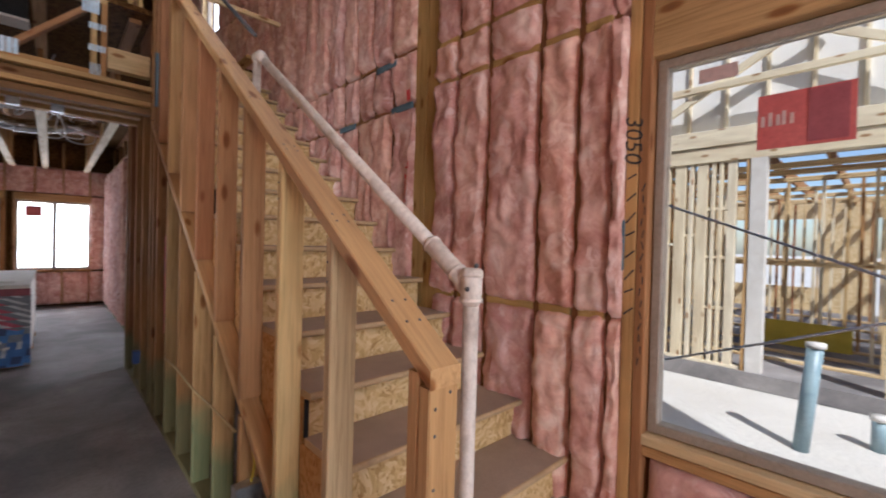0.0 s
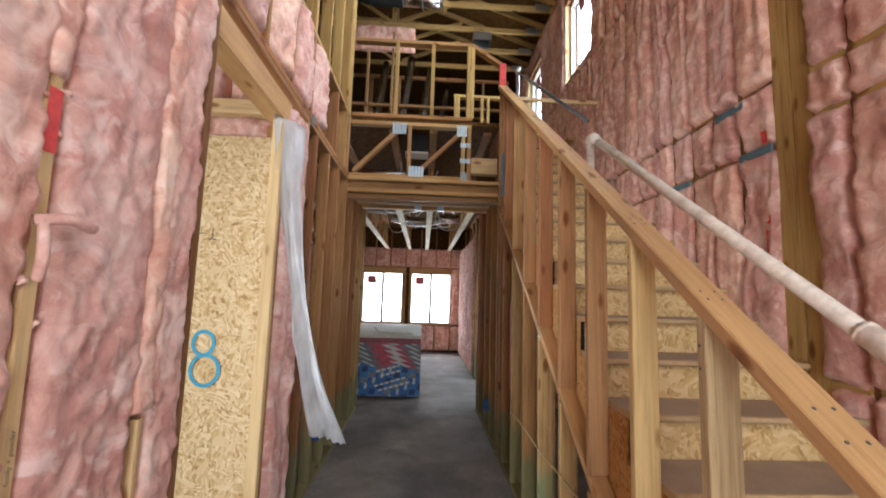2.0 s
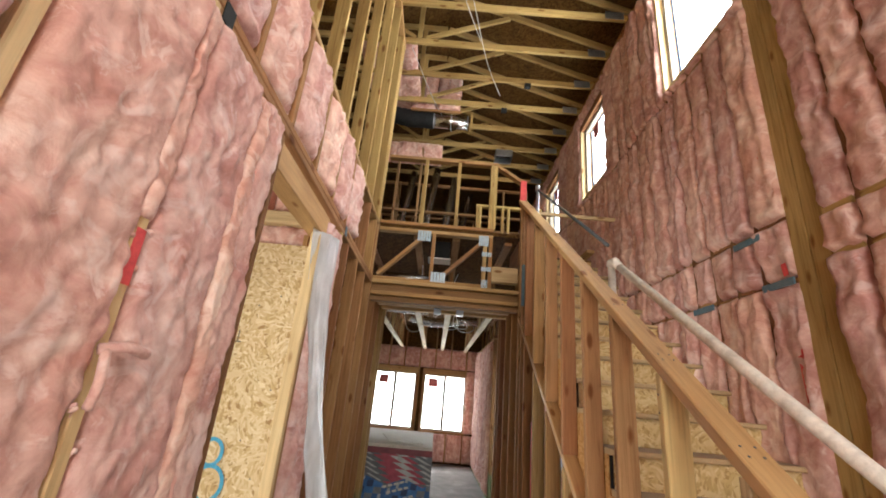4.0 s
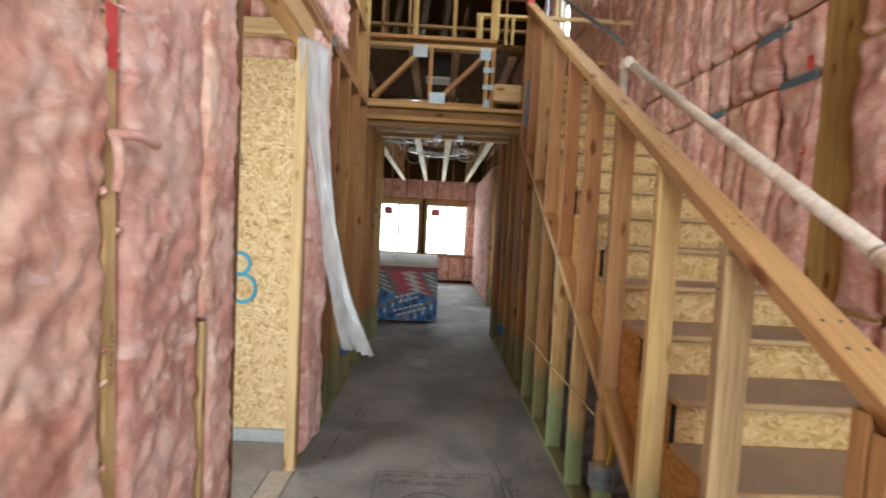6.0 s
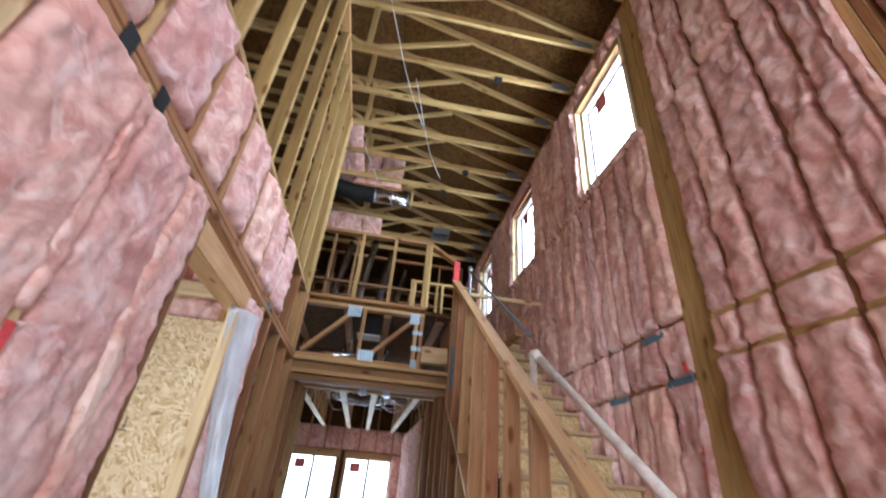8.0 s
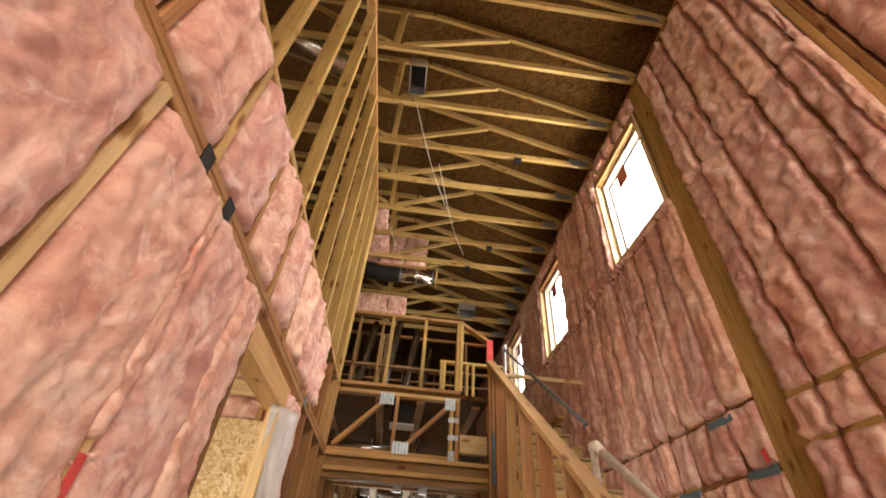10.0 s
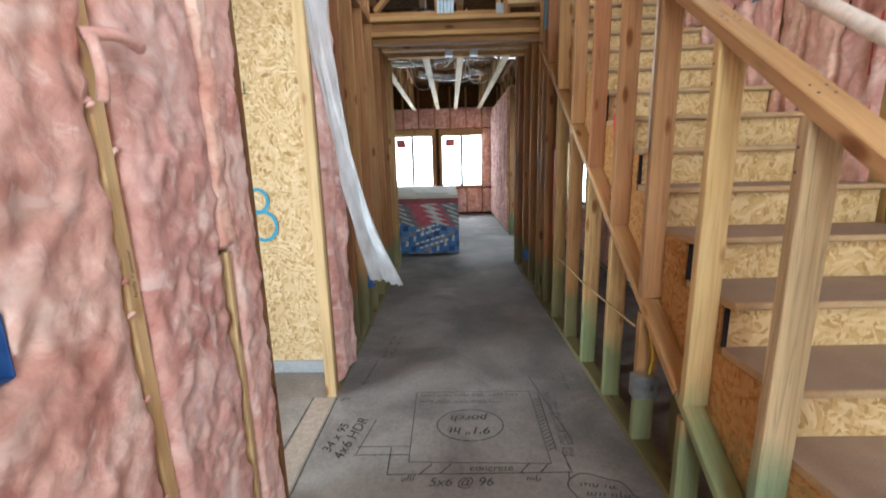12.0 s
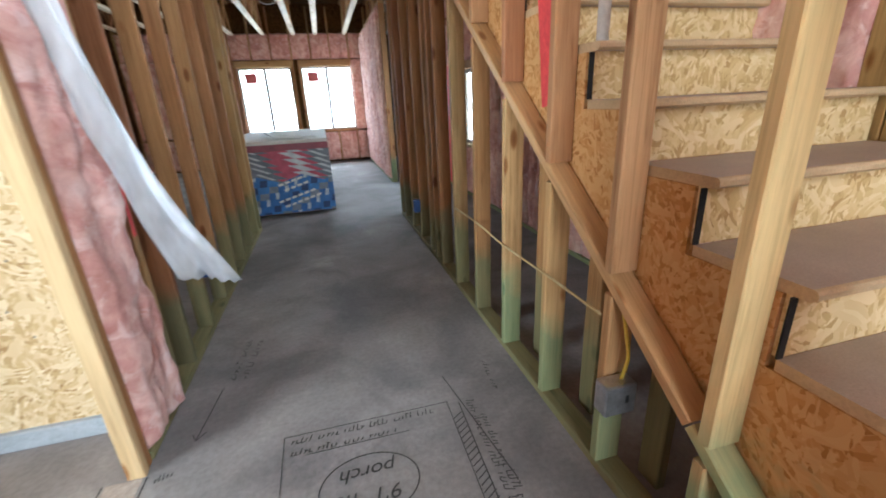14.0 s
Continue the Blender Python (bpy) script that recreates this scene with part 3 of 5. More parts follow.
for a, b in zip(studs_low[:-1], studs_low[1:]):
    batt(wall_r, (XR, a + 0.02, 0.05), Y, -X, b - a - 0.04, 2.6, 0.03)
    batt(wall_r, (XR, a + 0.02, 2.7), Y, -X, b - a - 0.04, 3.0, 0.03)


def window(name, axis, at, u0, u1, z0, z1, label, mullion=False, stickers=()):
    """A vinyl window that fills an opening: frame, stop, glass and stickers."""
    c = (at, (u0 + u1) / 2, z0) if axis == "x" else ((u0 + u1) / 2, at, z0)
    w = empty(name, c, label, "window", "structure")

    def bar(nm, a0, a1, b0, b1, t=0.06, mat=vinyl):
        if axis == "x":
            return block(nm, w, (at, a0, b0), (at + t, a1, b1), mat)
        return block(nm, w, (a0, at, b0), (a1, at + t, b1), mat)

    f = 0.036
    bar("window_frame", u0, u0 + f, z0, z1)
    bar("window_frame", u1 - f, u1, z0, z1)
    bar("window_frame", u0 + f, u1 - f, z0, z0 + f)
    bar("window_frame", u0 + f, u1 - f, z1 - f, z1)
    if mullion:
        mid = (u0 + u1) / 2
        bar("meeting_rail", mid - 0.035, mid + 0.035, z0 + f, z1 - f, 0.05)
    spans_u = [(u0 + f, (u0 + u1) / 2 - 0.025), ((u0 + u1) / 2 + 0.025, u1 - f)] if mullion else [(u0 + f, u1 - f)]
    for a, b in spans_u:
        if axis == "x":
            pane = slab_with_holes("pane", "x", (at + 0.028, a, z0 + f), (at + 0.032, b, z1 - f), [], glass, w)
        else:
            pane = slab_with_holes("pane", "y", (a, at + 0.028, z0 + f), (b, at + 0.032, z1 - f), [], glass, w)
        pane.visible_shadow = False
    for a, b, c0, c1, mt in stickers:
        if axis == "x":
            slab_with_holes("sticker", "x", (at + 0.024, a, c0), (at + 0.026, b, c1), [], mt, w, "printed manufacturer's sticker")
        else:
            slab_with_holes("sticker", "y", (a, at + 0.024, c0), (b, at + 0.026, c1), [], mt, w, "printed manufacturer's sticker")
    return w


sticker_red = mottled("red_sticker", [(0.3, (0.52, 0.11, 0.11)), (0.7, (0.62, 0.16, 0.15))], 9, 0.5, 0.0)
sticker_grey = mottled("grey_sticker_print", [(0.3, (0.30, 0.07, 0.09)), (0.7, (0.36, 0.10, 0.12))], 9, 0.5, 0.0)
sticker_pale = mottled("pale_sticker", [(0.3, (0.58, 0.42, 0.40)), (0.7, (0.70, 0.54, 0.52))], 9, 0.5, 0.0)
big_window = window("window_1", "x", 1.70, -0.755, 0.755, 0.735, 2.175, "large fixed window with red stickers beside the stair foot", False,
                    [(0.20, 0.44, 1.79, 1.97, sticker_red), (0.50, 0.62, 2.06, 2.11, sticker_pale)])
slab_with_holes("sticker_print", "x", (1.7215, 0.215, 1.80), (1.7235, 0.31, 1.965), [], sticker_grey, big_window)
for k, yb in enumerate((0.345, 0.365, 0.38, 0.40, 0.42)):
    slab_with_holes("sticker_bar", "x", (1.7215, yb, 1.865), (1.7235, yb + 0.010, 1.90 + 0.010 * (k % 2)), [], sticker_pale, big_window)
for i, h in enumerate(WIN_HIGH):
    window("window_%d" % (i + 2), "x", 1.72, h[0], h[1], h[2], h[3], "small high fixed window with a red sticker above the stairs", False,
           [(h[0] + 0.42, h[0] + 0.60, h[3] - 0.33, h[3] - 0.12, sticker_red)])
window("window_5", "x", 1.72, WIN_FAR[0], WIN_FAR[1], WIN_FAR[2], WIN_FAR[3], "bright window behind the staircase framing", True)

# ---- left wall with the door opening ----
wall_l = empty("wall_left", (XL, 1, 0), "framed wall of the hall with pink insulation and a door opening", "wall", "structure")
XLB = XL - 0.14
DOOR = (1.69, 2.485)
block("bottom_plate", wall_l, (XLB, -2.3, 0), (XL, 1.655, THIN), wood_foot)
for y0, x1, m in ((1.65, XL + 0.02, wood_bay_shade), (1.61, XL, wood)):
    block("trimmer_stud", wall_l, (XLB, y0, 0.0), (x1, y0 + THIN, 2.60), m)
block("king_stud", wall_l, (XL - 0.064, DOOR[1], 0.0), (XL - 0.002, DOOR[1] + THIN, 2.46), wood_pale)
block("king_stud", wall_l, (XL - 0.064, DOOR[1] + 0.04, 0.0), (XL - 0.006, DOOR[1] + 0.078, 2.60), wood)
block("door_header", wall_l, (XLB + 0.03, 1.69, 2.465), (XL, 2.60, 2.60), wood_rail)
for z in (2.645, 2.685):
    block("top_plate", wall_l, (XLB, -2.3, z), (XL + 0.002, 4.42, z + THIN), wood)
block("band_plate", wall_l, (XLB, -2.3, 3.29), (XL + 0.004, 4.42, 3.328), wood)
for y0 in (-1.9, -1.5, -1.1, -0.7, -0.3, 0.1, 0.5, 1.45):
    block("stud", wall_l, (XLB, y0 - 0.019, THIN), (XL, y0 + 0.019, 2.645), wood_foot)
stick("stud", wall_l, (XL - 0.065, 0.672, THIN), (XL - 0.065, 0.674, 2.645), 0.038, 0.15, wood_pale, Y)
stick("stud", wall_l, (XL - 0.053, 1.088, THIN), (XL - 0.051, 1.054, 2.645), 0.038, 0.15, wood_pale, Y)
for y0 in (2.96, 3.20, 3.60, 4.00, 4.40, 4.80, 5.20, 5.60, 5.81):
    block("stud", wall_l, (XL - STUD, y0 - 0.019, THIN), (XL, y0 + 0.019, 2.645), wood_dim_foot)
block("bottom_plate", wall_l, (XL - STUD, 2.57, 0), (XL, 5.83, THIN), wood_dim_foot)
for z in (2.645, 2.685):
    block("top_plate", wall_l, (XL - STUD, 4.43, z), (XL, 5.83, z + THIN), wood)
# the band above the plates, and the open studs of the upper floor
for y0 in [-1.9 + 0.406 * i for i in range(16)]:
    block("band_stud", wall_l, (XLB, y0, 2.725), (XL, y0 + THIN, 3.29), wood)
    block("upper_stud", wall_l, (XL - STUD, y0, 3.33), (XL, y0 + THIN, CEIL - 0.09), wood_truss)
for k in (0, 1, 2):
    block("corner_stud", wall_l, (XL - STUD, 4.26 + k * 0.042, 3.33), (XL, 4.298 + k * 0.042, CEIL - 0.09), wood_truss)
    block("corner_stud", wall_l, (XL - STUD, 4.30 + k * 0.042, 2.73), (XL, 4.338 + k * 0.042, 3.29), wood)
for z in (CEIL - 0.05, CEIL - 0.09):
    block("top_plate", wall_l, (XL - STUD, -2.3, z), (XL, 4.42, z + THIN), wood)
for a, b in ((-2.2, -1.5), (-1.5, -0.7), (-0.7, 0.1), (0.1, 0.655), (0.692, 1.067), (1.087, 1.434), (1.466, 1.645)):
    hole = (0.012, 0.110, 1.03, 1.135) if a == 0.692 else None
    batt(wall_l, (XL, a, 0.03), Y, X, b - a, 2.605, random.uniform(0.036, 0.044), 0.5, 0.07, 0.0125, 0.1, 16, hole)
batt(wall_l, (XL, 2.56, 0.04), Y, X, 0.34, 2.55, 0.045)
for y0 in [-1.9 + 0.406 * i for i in range(13)]:
    batt(wall_l, (XL, y0 + 0.035, 2.728), Y, X, 0.375, 0.56, 0.03, 1.2, 0.07, 0.02, 0.5)

# ---- closing walls ----
# openings added to go with the two front fill lamps
front = slab_with_holes("wall_front", "y", (-4.2, -2.3, -0.15), (1.8, -2.15, 6.9), [(-0.58, 0.58, 0.0, 2.65), (0.6, 1.5, 3.3, 5.1)], osb)
tagged(front, "unseen strand board front wall with door and high window openings added for fill light", "wall", kind="structure")
# opening added for the side room's fill lamp
outer_l = slab_with_holes("wall_outer_left", "x", (-4.2, -2.3, -0.15), (-4.05, 11.6, 6.9), [(-0.1, 1.3, 0.7, 2.1)], osb)
tagged(outer_l, "strand board outer wall of the side rooms with an opening added for fill light", "wall", kind="structure")

closet = empty("wall_side_room", (-2, 2.85, 0), "strand board partition of the side room with spray paint", "wall", "structure")
slab_with_holes("osb_sheet", "y", (-2.33, 2.81, 0.085), (-1.064, 2.825, 2.47), [], osb, closet)
slab_with_holes("osb_sheet", "y", (-4.0, 2.81, 0.085), (-2.334, 2.826, 2.47), [], osb, closet)
block("sill", closet, (-4.0, 2.79, 0), (-1.064, 2.93, 0.082), sill_grey, "grey foam-sealed sill plate")
block("top_plate", closet, (-4.0, 2.80, 2.63), (-1.064, 2.93, 2.67), wood_pale)
batt(closet, (-4.0, 2.86, 2.475), X, -Y, 2.88, 0.15, 0.02)
for i in range(7):
    batt(closet, (-4.0 + i * 0.42, 2.86, 2.68), X, -Y, 0.415, 0.60, 0.025)
block("ledger", closet, (-4.0, 2.74, 2.60), (-1.10, 2.779, 2.69), wood_pale)
for i in range(7):
    block("stud", closet, (-3.9 + i * 0.45, 2.83, 0.085), (-3.862 + i * 0.45, 2.92, 2.56), wood)


def ellipse(c, a, b, u, v, n=28, start=0.0, end=2 * math.pi):
    return [Vector(c) + Vector(u) * a * math.cos(start + (end - start) * i / n) + Vector(v) * b * math.sin(start + (end - start) * i / n) for i in range(n + (end - start < 6.2))]


for cx, c0 in ((-1.465, 1.05), (-1.70, 1.05)):
    full = cx > -1.6
    s, e = (0, 2 * math.pi) if full else (-2.2, 2.2)
    strip("sprayed_digit", closet, ellipse((cx, 2.81, c0 + 0.115), 0.062, 0.07, X, Z, 28, s, e), 0.022, -Y, blue_paint, 0.004, full)
    strip("sprayed_digit", closet, ellipse((cx + 0.02, 2.81, c0 - 0.045), 0.083, 0.09, X, Z, 28, s, e), 0.022, -Y, blue_paint, 0.005, full)
for dz in (0.02, 0.07):
    strip("sprayed_bar", closet, [(-1.90, 2.81, 0.98 + dz), (-1.80, 2.81, 0.975 + dz)], 0.02, -Y, blue_paint, 0.004)
strip("pen_mark", closet, [(-1.47, 2.81, 1.87), (-1.47, 2.81, 1.80)], 0.006, -Y, ink, 0.004)
strip("pen_mark", closet, [(-1.495, 2.81, 1.80), (-1.445, 2.81, 1.80)], 0.006, -Y, ink, 0.004)
strip("pen_mark", closet, [(-1.55, 2.81, 1.835), (-1.515, 2.81, 1.835)], 0.006, -Y, ink, 0.004)
for ex in (-1.62, -1.70):
    strip("pen_mark", closet, ellipse((ex, 2.81, 1.84), 0.03, 0.03, X, Z, 16, 0.5, 5.6), 0.006, -Y, ink, 0.004)
for i in range(26):
    px, pz = random.uniform(-2.2, -1.2), random.uniform(0.2, 2.3)
    strip("nail_head", closet, [(px, 2.81, pz), (px + 0.008, 2.81, pz)], 0.008, -Y, black_steel, 0.003)

# thin brown line down the sheet
strip("brown_streak", closet, [(-1.60, 2.81, 1.95), (-1.614, 2.81, 1.5), (-1.693, 2.81, 0.29)], 0.022, -Y, mottled("brown_line", [(0.3, (0.30, 0.19, 0.09)), (0.7, (0.42, 0.28, 0.14))], 12, 0.85, 0.0), 0.003)

far = empty("wall_far", (0, 11.4, 0), "far framed wall with pink insulation and two bright windows", "wall", "structure")
FAR_WIN = [(-1.79, -0.71, 0.74, 2.08), (-0.50, 0.58, 0.74, 2.08)]
slab_with_holes("sheathing", "y", (-4.2, 11.54, -0.15), (1.8, 11.56, 6.9), FAR_WIN, osb_dim, far)
fx = [-3.9 + 0.406 * i for i in range(14)]
for xx in fx:
    for z0, z1 in ((0.04, 0.70), (0.70, 2.12), (2.12, 3.25)):
        if z0 == 0.70 and any(h[0] - 0.03 < xx < h[1] + 0.03 for h in FAR_WIN):
            continue
        block("stud", far, (xx - 0.019, 11.40, z0), (xx + 0.019, 11.54, z1), wood)
for h in FAR_WIN:
    block("rough_sill", far, (h[0] - 0.04, 11.395, h[2] - 0.05), (h[1] + 0.04, 11.54, h[2] - 0.008), wood)
    block("rough_head", far, (h[0] - 0.04, 11.395, h[3] + 0.006), (h[1] + 0.04, 11.54, h[3] + 0.14), wood)
    for a in (h[0] - 0.045, h[1] + 0.006):
        block("jamb", far, (a, 11.396, 0.70), (a + THIN, 11.54, 2.2), wood)
for a, b in zip(fx[:-1], fx[1:]):
    mid = (a + b) / 2
    win = any(h[0] - 0.12 < mid < h[1] + 0.12 for h in FAR_WIN)
    for z0, z1 in ((0.05, 0.68), (0.72, 2.22), (2.24, 2.74)):
        if win and z0 == 0.72:
            continue
        batt(far, (a + 0.004, 11.40, z0), X, -Y, b - a - 0.008, z1 - z0, 0.04, crisp=14)
for i, h in enumerate(FAR_WIN):
    window("window_%d" % (i + 6), "y", 11.46, h[0], h[1], h[2], h[3], "bright sliding window of the far room with a red sticker", True,
           [(h[0] + 0.12, h[0] + 0.36, h[3] - 0.30, h[3] - 0.10, sticker_red)])

part_r = empty("wall_far_room", (0.86, 9.7, 0), "insulated side wall of the far room", "wall", "structure")
for z in (0.0, 2.645):
    block("plate", part_r, (0.82, 8.0, z), (0.909, 11.38, z + THIN), wood_foot)
ys = [8.02 + 0.406 * i for i in range(9)]
for y0 in ys:
    block("stud", part_r, (0.82, y0 - 0.019, THIN), (0.909, y0 + 0.019, 2.645), wood_foot)
for a, b in zip(ys[:-1], ys[1:]):
    batt(part_r, (0.822, a + 0.02, 0.05), Y, -X, b - a - 0.04, 2.58, 0.04, crisp=14)

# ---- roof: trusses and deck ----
roof = slab_with_holes("roof", "z", (-4.25, -2.45, 6.9), (1.85, 11.65, 6.93), [], osb_dim)
tagged(roof, "strand board roof sheathing seen from below, tone darkened for dim light", "roof", kind="structure")
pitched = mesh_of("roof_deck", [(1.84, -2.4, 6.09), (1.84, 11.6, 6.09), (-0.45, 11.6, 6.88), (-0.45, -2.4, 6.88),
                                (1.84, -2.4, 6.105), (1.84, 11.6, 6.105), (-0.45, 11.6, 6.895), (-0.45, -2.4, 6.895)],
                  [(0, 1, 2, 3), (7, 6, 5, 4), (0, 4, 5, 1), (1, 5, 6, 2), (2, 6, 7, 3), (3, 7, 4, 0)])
tagged(place("roof_slope", pitched, osb_dim), "sloped strand board roof sheathing above the stairs", "roof", kind="structure")
for i in range(16):
    ty = 2.08 + 0.575 * (i - 5)
    if ty > 11:
        break
    tr = tagged(empty("roof_truss", (0, ty, CEIL), "pale lumber roof truss with pressed steel plates", "roof truss", group="roof trusses"), kind="")
    stick("bottom_chord", tr, (-4.0, ty, CEIL + 0.045), (1.79, ty, CEIL + 0.045), THIN, STUD, wood_truss, Y)
    stick("top_chord", tr, (1.78, ty, CEIL + 0.135), (-0.45, ty, CEIL + 0.90), THIN, STUD, wood_truss, Y)
    stick("top_chord", tr, (-0.47, ty, CEIL + 0.90), (-4.0, ty, CEIL + 0.94), THIN, STUD, wood_truss, Y)
    stick("web", tr, (0.38, ty, CEIL + 0.56), (-0.72, ty, CEIL + 0.10), THIN, 0.064, wood_truss, Y)
    stick("web", tr, (-0.80, ty, CEIL + 0.09), (-0.80, ty, CEIL + 0.86), THIN, 0.064, wood_truss, Y)
    stick("web", tr, (-0.86, ty, CEIL + 0.10), (-2.0, ty, CEIL + 0.86), THIN, 0.064, wood_truss, Y)
    block("truss_plate", tr, (1.42, ty - 0.0215, CEIL + 0.01), (1.64, ty - 0.019, CEIL + 0.12), steel)

# ---- floor trusses and beams of the landing ----
TY = 4.42
landing = empty("floor_truss", (0, TY, 2.7), "open-web floor truss with bright steel plates carrying the landing", "floor truss")
block("bottom_chord", landing, (XL, TY - 0.002, 2.70), (0.30, TY + STUD, 2.738), wood)
block("top_chord", landing, (XL, TY - 0.002, 3.27), (0.30, TY + STUD, 3.308), wood)
block("end_post", landing, (0.20, TY, 2.738), (0.238, TY + STUD, 3.27), wood)
block("end_post", landing, (0.262, TY, 2.738), (0.30, TY + STUD, 3.27), wood)
block("web_post", landing, (-0.372, TY, 2.738), (-0.334, TY + STUD, 3.27), wood)
stick("web", landing, (-0.93, TY + 0.045, 2.76), (-0.46, TY + 0.045, 3.25), THIN, STUD, wood, X)
stick("web", landing, (-0.27, TY + 0.045, 2.76), (0.20, TY + 0.045, 3.24), THIN, STUD, wood, X)


def nail_plate(cx, cz, w, h):
    bm = bmesh.new()
    nx = 5
    for i in range(nx):
        x0, x1 = -w / 2 + w * i / nx, -w / 2 + w * (i + 1) / nx - 0.004
        v = [bm.verts.new(p) for p in ((x0, 0, -h / 2), (x1, 0, -h / 2), (x1, 0, h / 2), (x0, 0, h / 2), (x0 + 0.003, -0.004, -h / 2), (x1 - 0.003, -0.004, -h / 2), (x1 - 0.003, -0.004, h / 2), (x0 + 0.003, -0.004, h / 2))]
        for f in ((4, 5, 6, 7), (0, 1, 5, 4), (2, 3, 7, 6), (1, 2, 6, 5), (3, 0, 4, 7)):
            bm.faces.new([v[k] for k in f])
    me = bpy.data.meshes.new("nail_plate")
    bm.to_mesh(me)
    bm.free()
    place("nail_plate", me, plate_mat, landing, Matrix.Translation((cx, TY - 0.0025, cz)), "bright ribbed steel nail plate")


for cx, cz, w, h in ((-0.46, 3.235, 0.15, 0.12), (0.20, 3.235, 0.11, 0.12), (-0.27, 2.775, 0.16, 0.11), (0.24, 3.08, 0.11, 0.05), (0.24, 2.91, 0.11, 0.05), (0.23, 2.745, 0.07, 0.09)):
    nail_plate(cx, cz, w, h)

beam = empty("beam", (0, TY, 2.47), "built-up lumber beam over the hall", "beam", "structure")
block("beam_ply", beam, (XL, TY - 0.03, 2.658), (0.60, TY + 0.10, 2.696), wood)
block("beam_ply", beam, (XL, TY + 0.02, 2.575), (0.60, TY + 0.11, 2.65), wood_dim)
block("beam_ply", beam, (XL, TY - 0.01, 2.535), (0.60, TY + 0.08, 2.573), wood)
block("beam_ply", beam, (XL, TY + 0.05, 2.48), (0.60, TY + 0.14, 2.532), wood_dim)
block("beam_ply", beam, (XL, TY + 0.60, 2.56), (0.60, TY + 0.70, 2.70), wood)
block("beam_ply", beam, (XL, TY + 1.0, 2.58), (1.64, TY + 1.09, 2.70), wood)
block("trimmer_beam", beam, (0.305, TY, 2.78), (0.585, TY + 0.09, 2.95), wood_pale)
block("trimmer_beam", beam, (0.60, TY + 0.1, 3.02), (0.68, 5.1, 3.30), wood)

for k, xx in enumerate((-3.6, -3.0, -2.4, -1.76, -1.15, -0.55, -0.10, 0.50, 1.02, 1.45)):
    j = tagged(empty("floor_truss", (xx, 8.4, 2.7), "lumber floor truss over the far room, lower chord paled for window light", "floor truss", group="far room trusses"), kind="")
    block("bottom_chord", j, (xx - 0.044, 5.52, 2.70), (xx + 0.044, 11.38, 2.738), wood_joist)
    block("top_chord", j, (xx - 0.044, 4.6, 3.27), (xx + 0.044, 11.38, 3.308), wood)
    for i in range(8):
        y0 = 5.6 + i * 0.72
        stick("web", j, (xx, y0, 2.74), (xx, y0 + 0.34, 3.27), THIN, 0.064, wood, X)
        stick("web", j, (xx, y0 + 0.72, 2.74), (xx, y0 + 0.38, 3.27), THIN, 0.064, wood, X)

# ---- guard of the landing and the framing of the upper floor ----
guard = empty("landing_guard", (0, TY, DECK), "half-height stud guard wall at the edge of the landing", "guard wall", "structure")
block("bottom_plate", guard, (XL, TY, DECK), (0.30, TY + STUD, DECK + THIN), wood)
block("top_plate", guard, (XL, TY, 4.20), (0.32, TY + STUD, 4.238), wood)
for xx in (-0.52, -0.13, 0.26, 0.302):
    block("stud", guard, (xx - 0.019, TY, DECK + THIN), (xx + 0.019, TY + STUD, 4.20), wood_truss)
stick("top_plate", guard, (0.30, TY + 0.045, 4.215), (0.62, TY + 0.10, 4.05), STUD, THIN, wood, Y)

upper = empty("upper_partition", (0, 7.6, DECK), "open stud partitions of the upper floor", "wall", "structure")
for yy, xs in ((6.6, (-3.6, -3.2, -2.8, -2.4, -2.0, -1.6, -1.2, -0.8)), (8.2, (-2.2, -1.8, -1.4, -1.36, 0.9, 1.4)), (10.0, [-3.6 + 0.4 * i for i in range(13)])):
    for xx in xs:
        block("stud", upper, (xx, yy, DECK + THIN), (xx + THIN, yy + STUD, CEIL - 0.04), wood_dim)
    block("bottom_plate", upper, (xs[0], yy, DECK), (xs[-1] + THIN, yy + STUD, DECK + THIN), wood)
    block("top_plate", upper, (xs[0], yy, CEIL - 0.04), (xs[-1] + THIN, yy + STUD, CEIL), wood)
for xx in (0.215, 0.26, 0.60, 0.69):
    block("stud", upper, (xx - 0.019, 5.9, DECK + THIN), (xx + 0.019, 5.9 + STUD, 4.36), wood_truss)
block("top_plate", upper, (0.19, 5.9, 4.36), (1.2, 5.99, 4.40), wood_truss)
block("bottom_plate", upper, (0.19, 5.9, DECK), (1.2, 5.99, DECK + THIN), wood_truss)
for a in (-0.95, -0.56):
    for z in (CEIL - 0.02, CEIL + 0.30):
        batt(upper, (a, 5.62, z), X, -Y, 0.38, 0.31, 0.03)
block("backing_plate", upper, (-0.97, 5.64, CEIL - 0.06), (-0.16, 5.68, CEIL - 0.025), wood)

# ---- stairs ----
stairs = empty("staircase", (1.17, 0.5, 0), "straight staircase of board treads and strand board risers", "staircase")
XS0, XS1 = 0.69, 1.648


def tread_mesh():
    prof = [(0.012, -0.028), (0.0, -0.020), (0.0, -0.008), (0.004, -0.002), (0.012, 0.0), (0.295, 0.0), (0.295, -0.028)]
    vs = [(XS0, y, z) for y, z in prof] + [(XS1, y, z) for y, z in prof]
    k = len(prof)
    fs = [(i, (i + 1) % k, k + (i + 1) % k, k + i) for i in range(k)] + [tuple(range(k - 1, -1, -1)), tuple(range(k, 2 * k))]
    me = mesh_of("tread", vs, fs)
    me.materials.append(tread_mat)
    me.materials.append(nose_mat)
    for f in me.polygons[:4]:
        f.material_index = 1
    me.polygons[7].material_index = 1
    return me


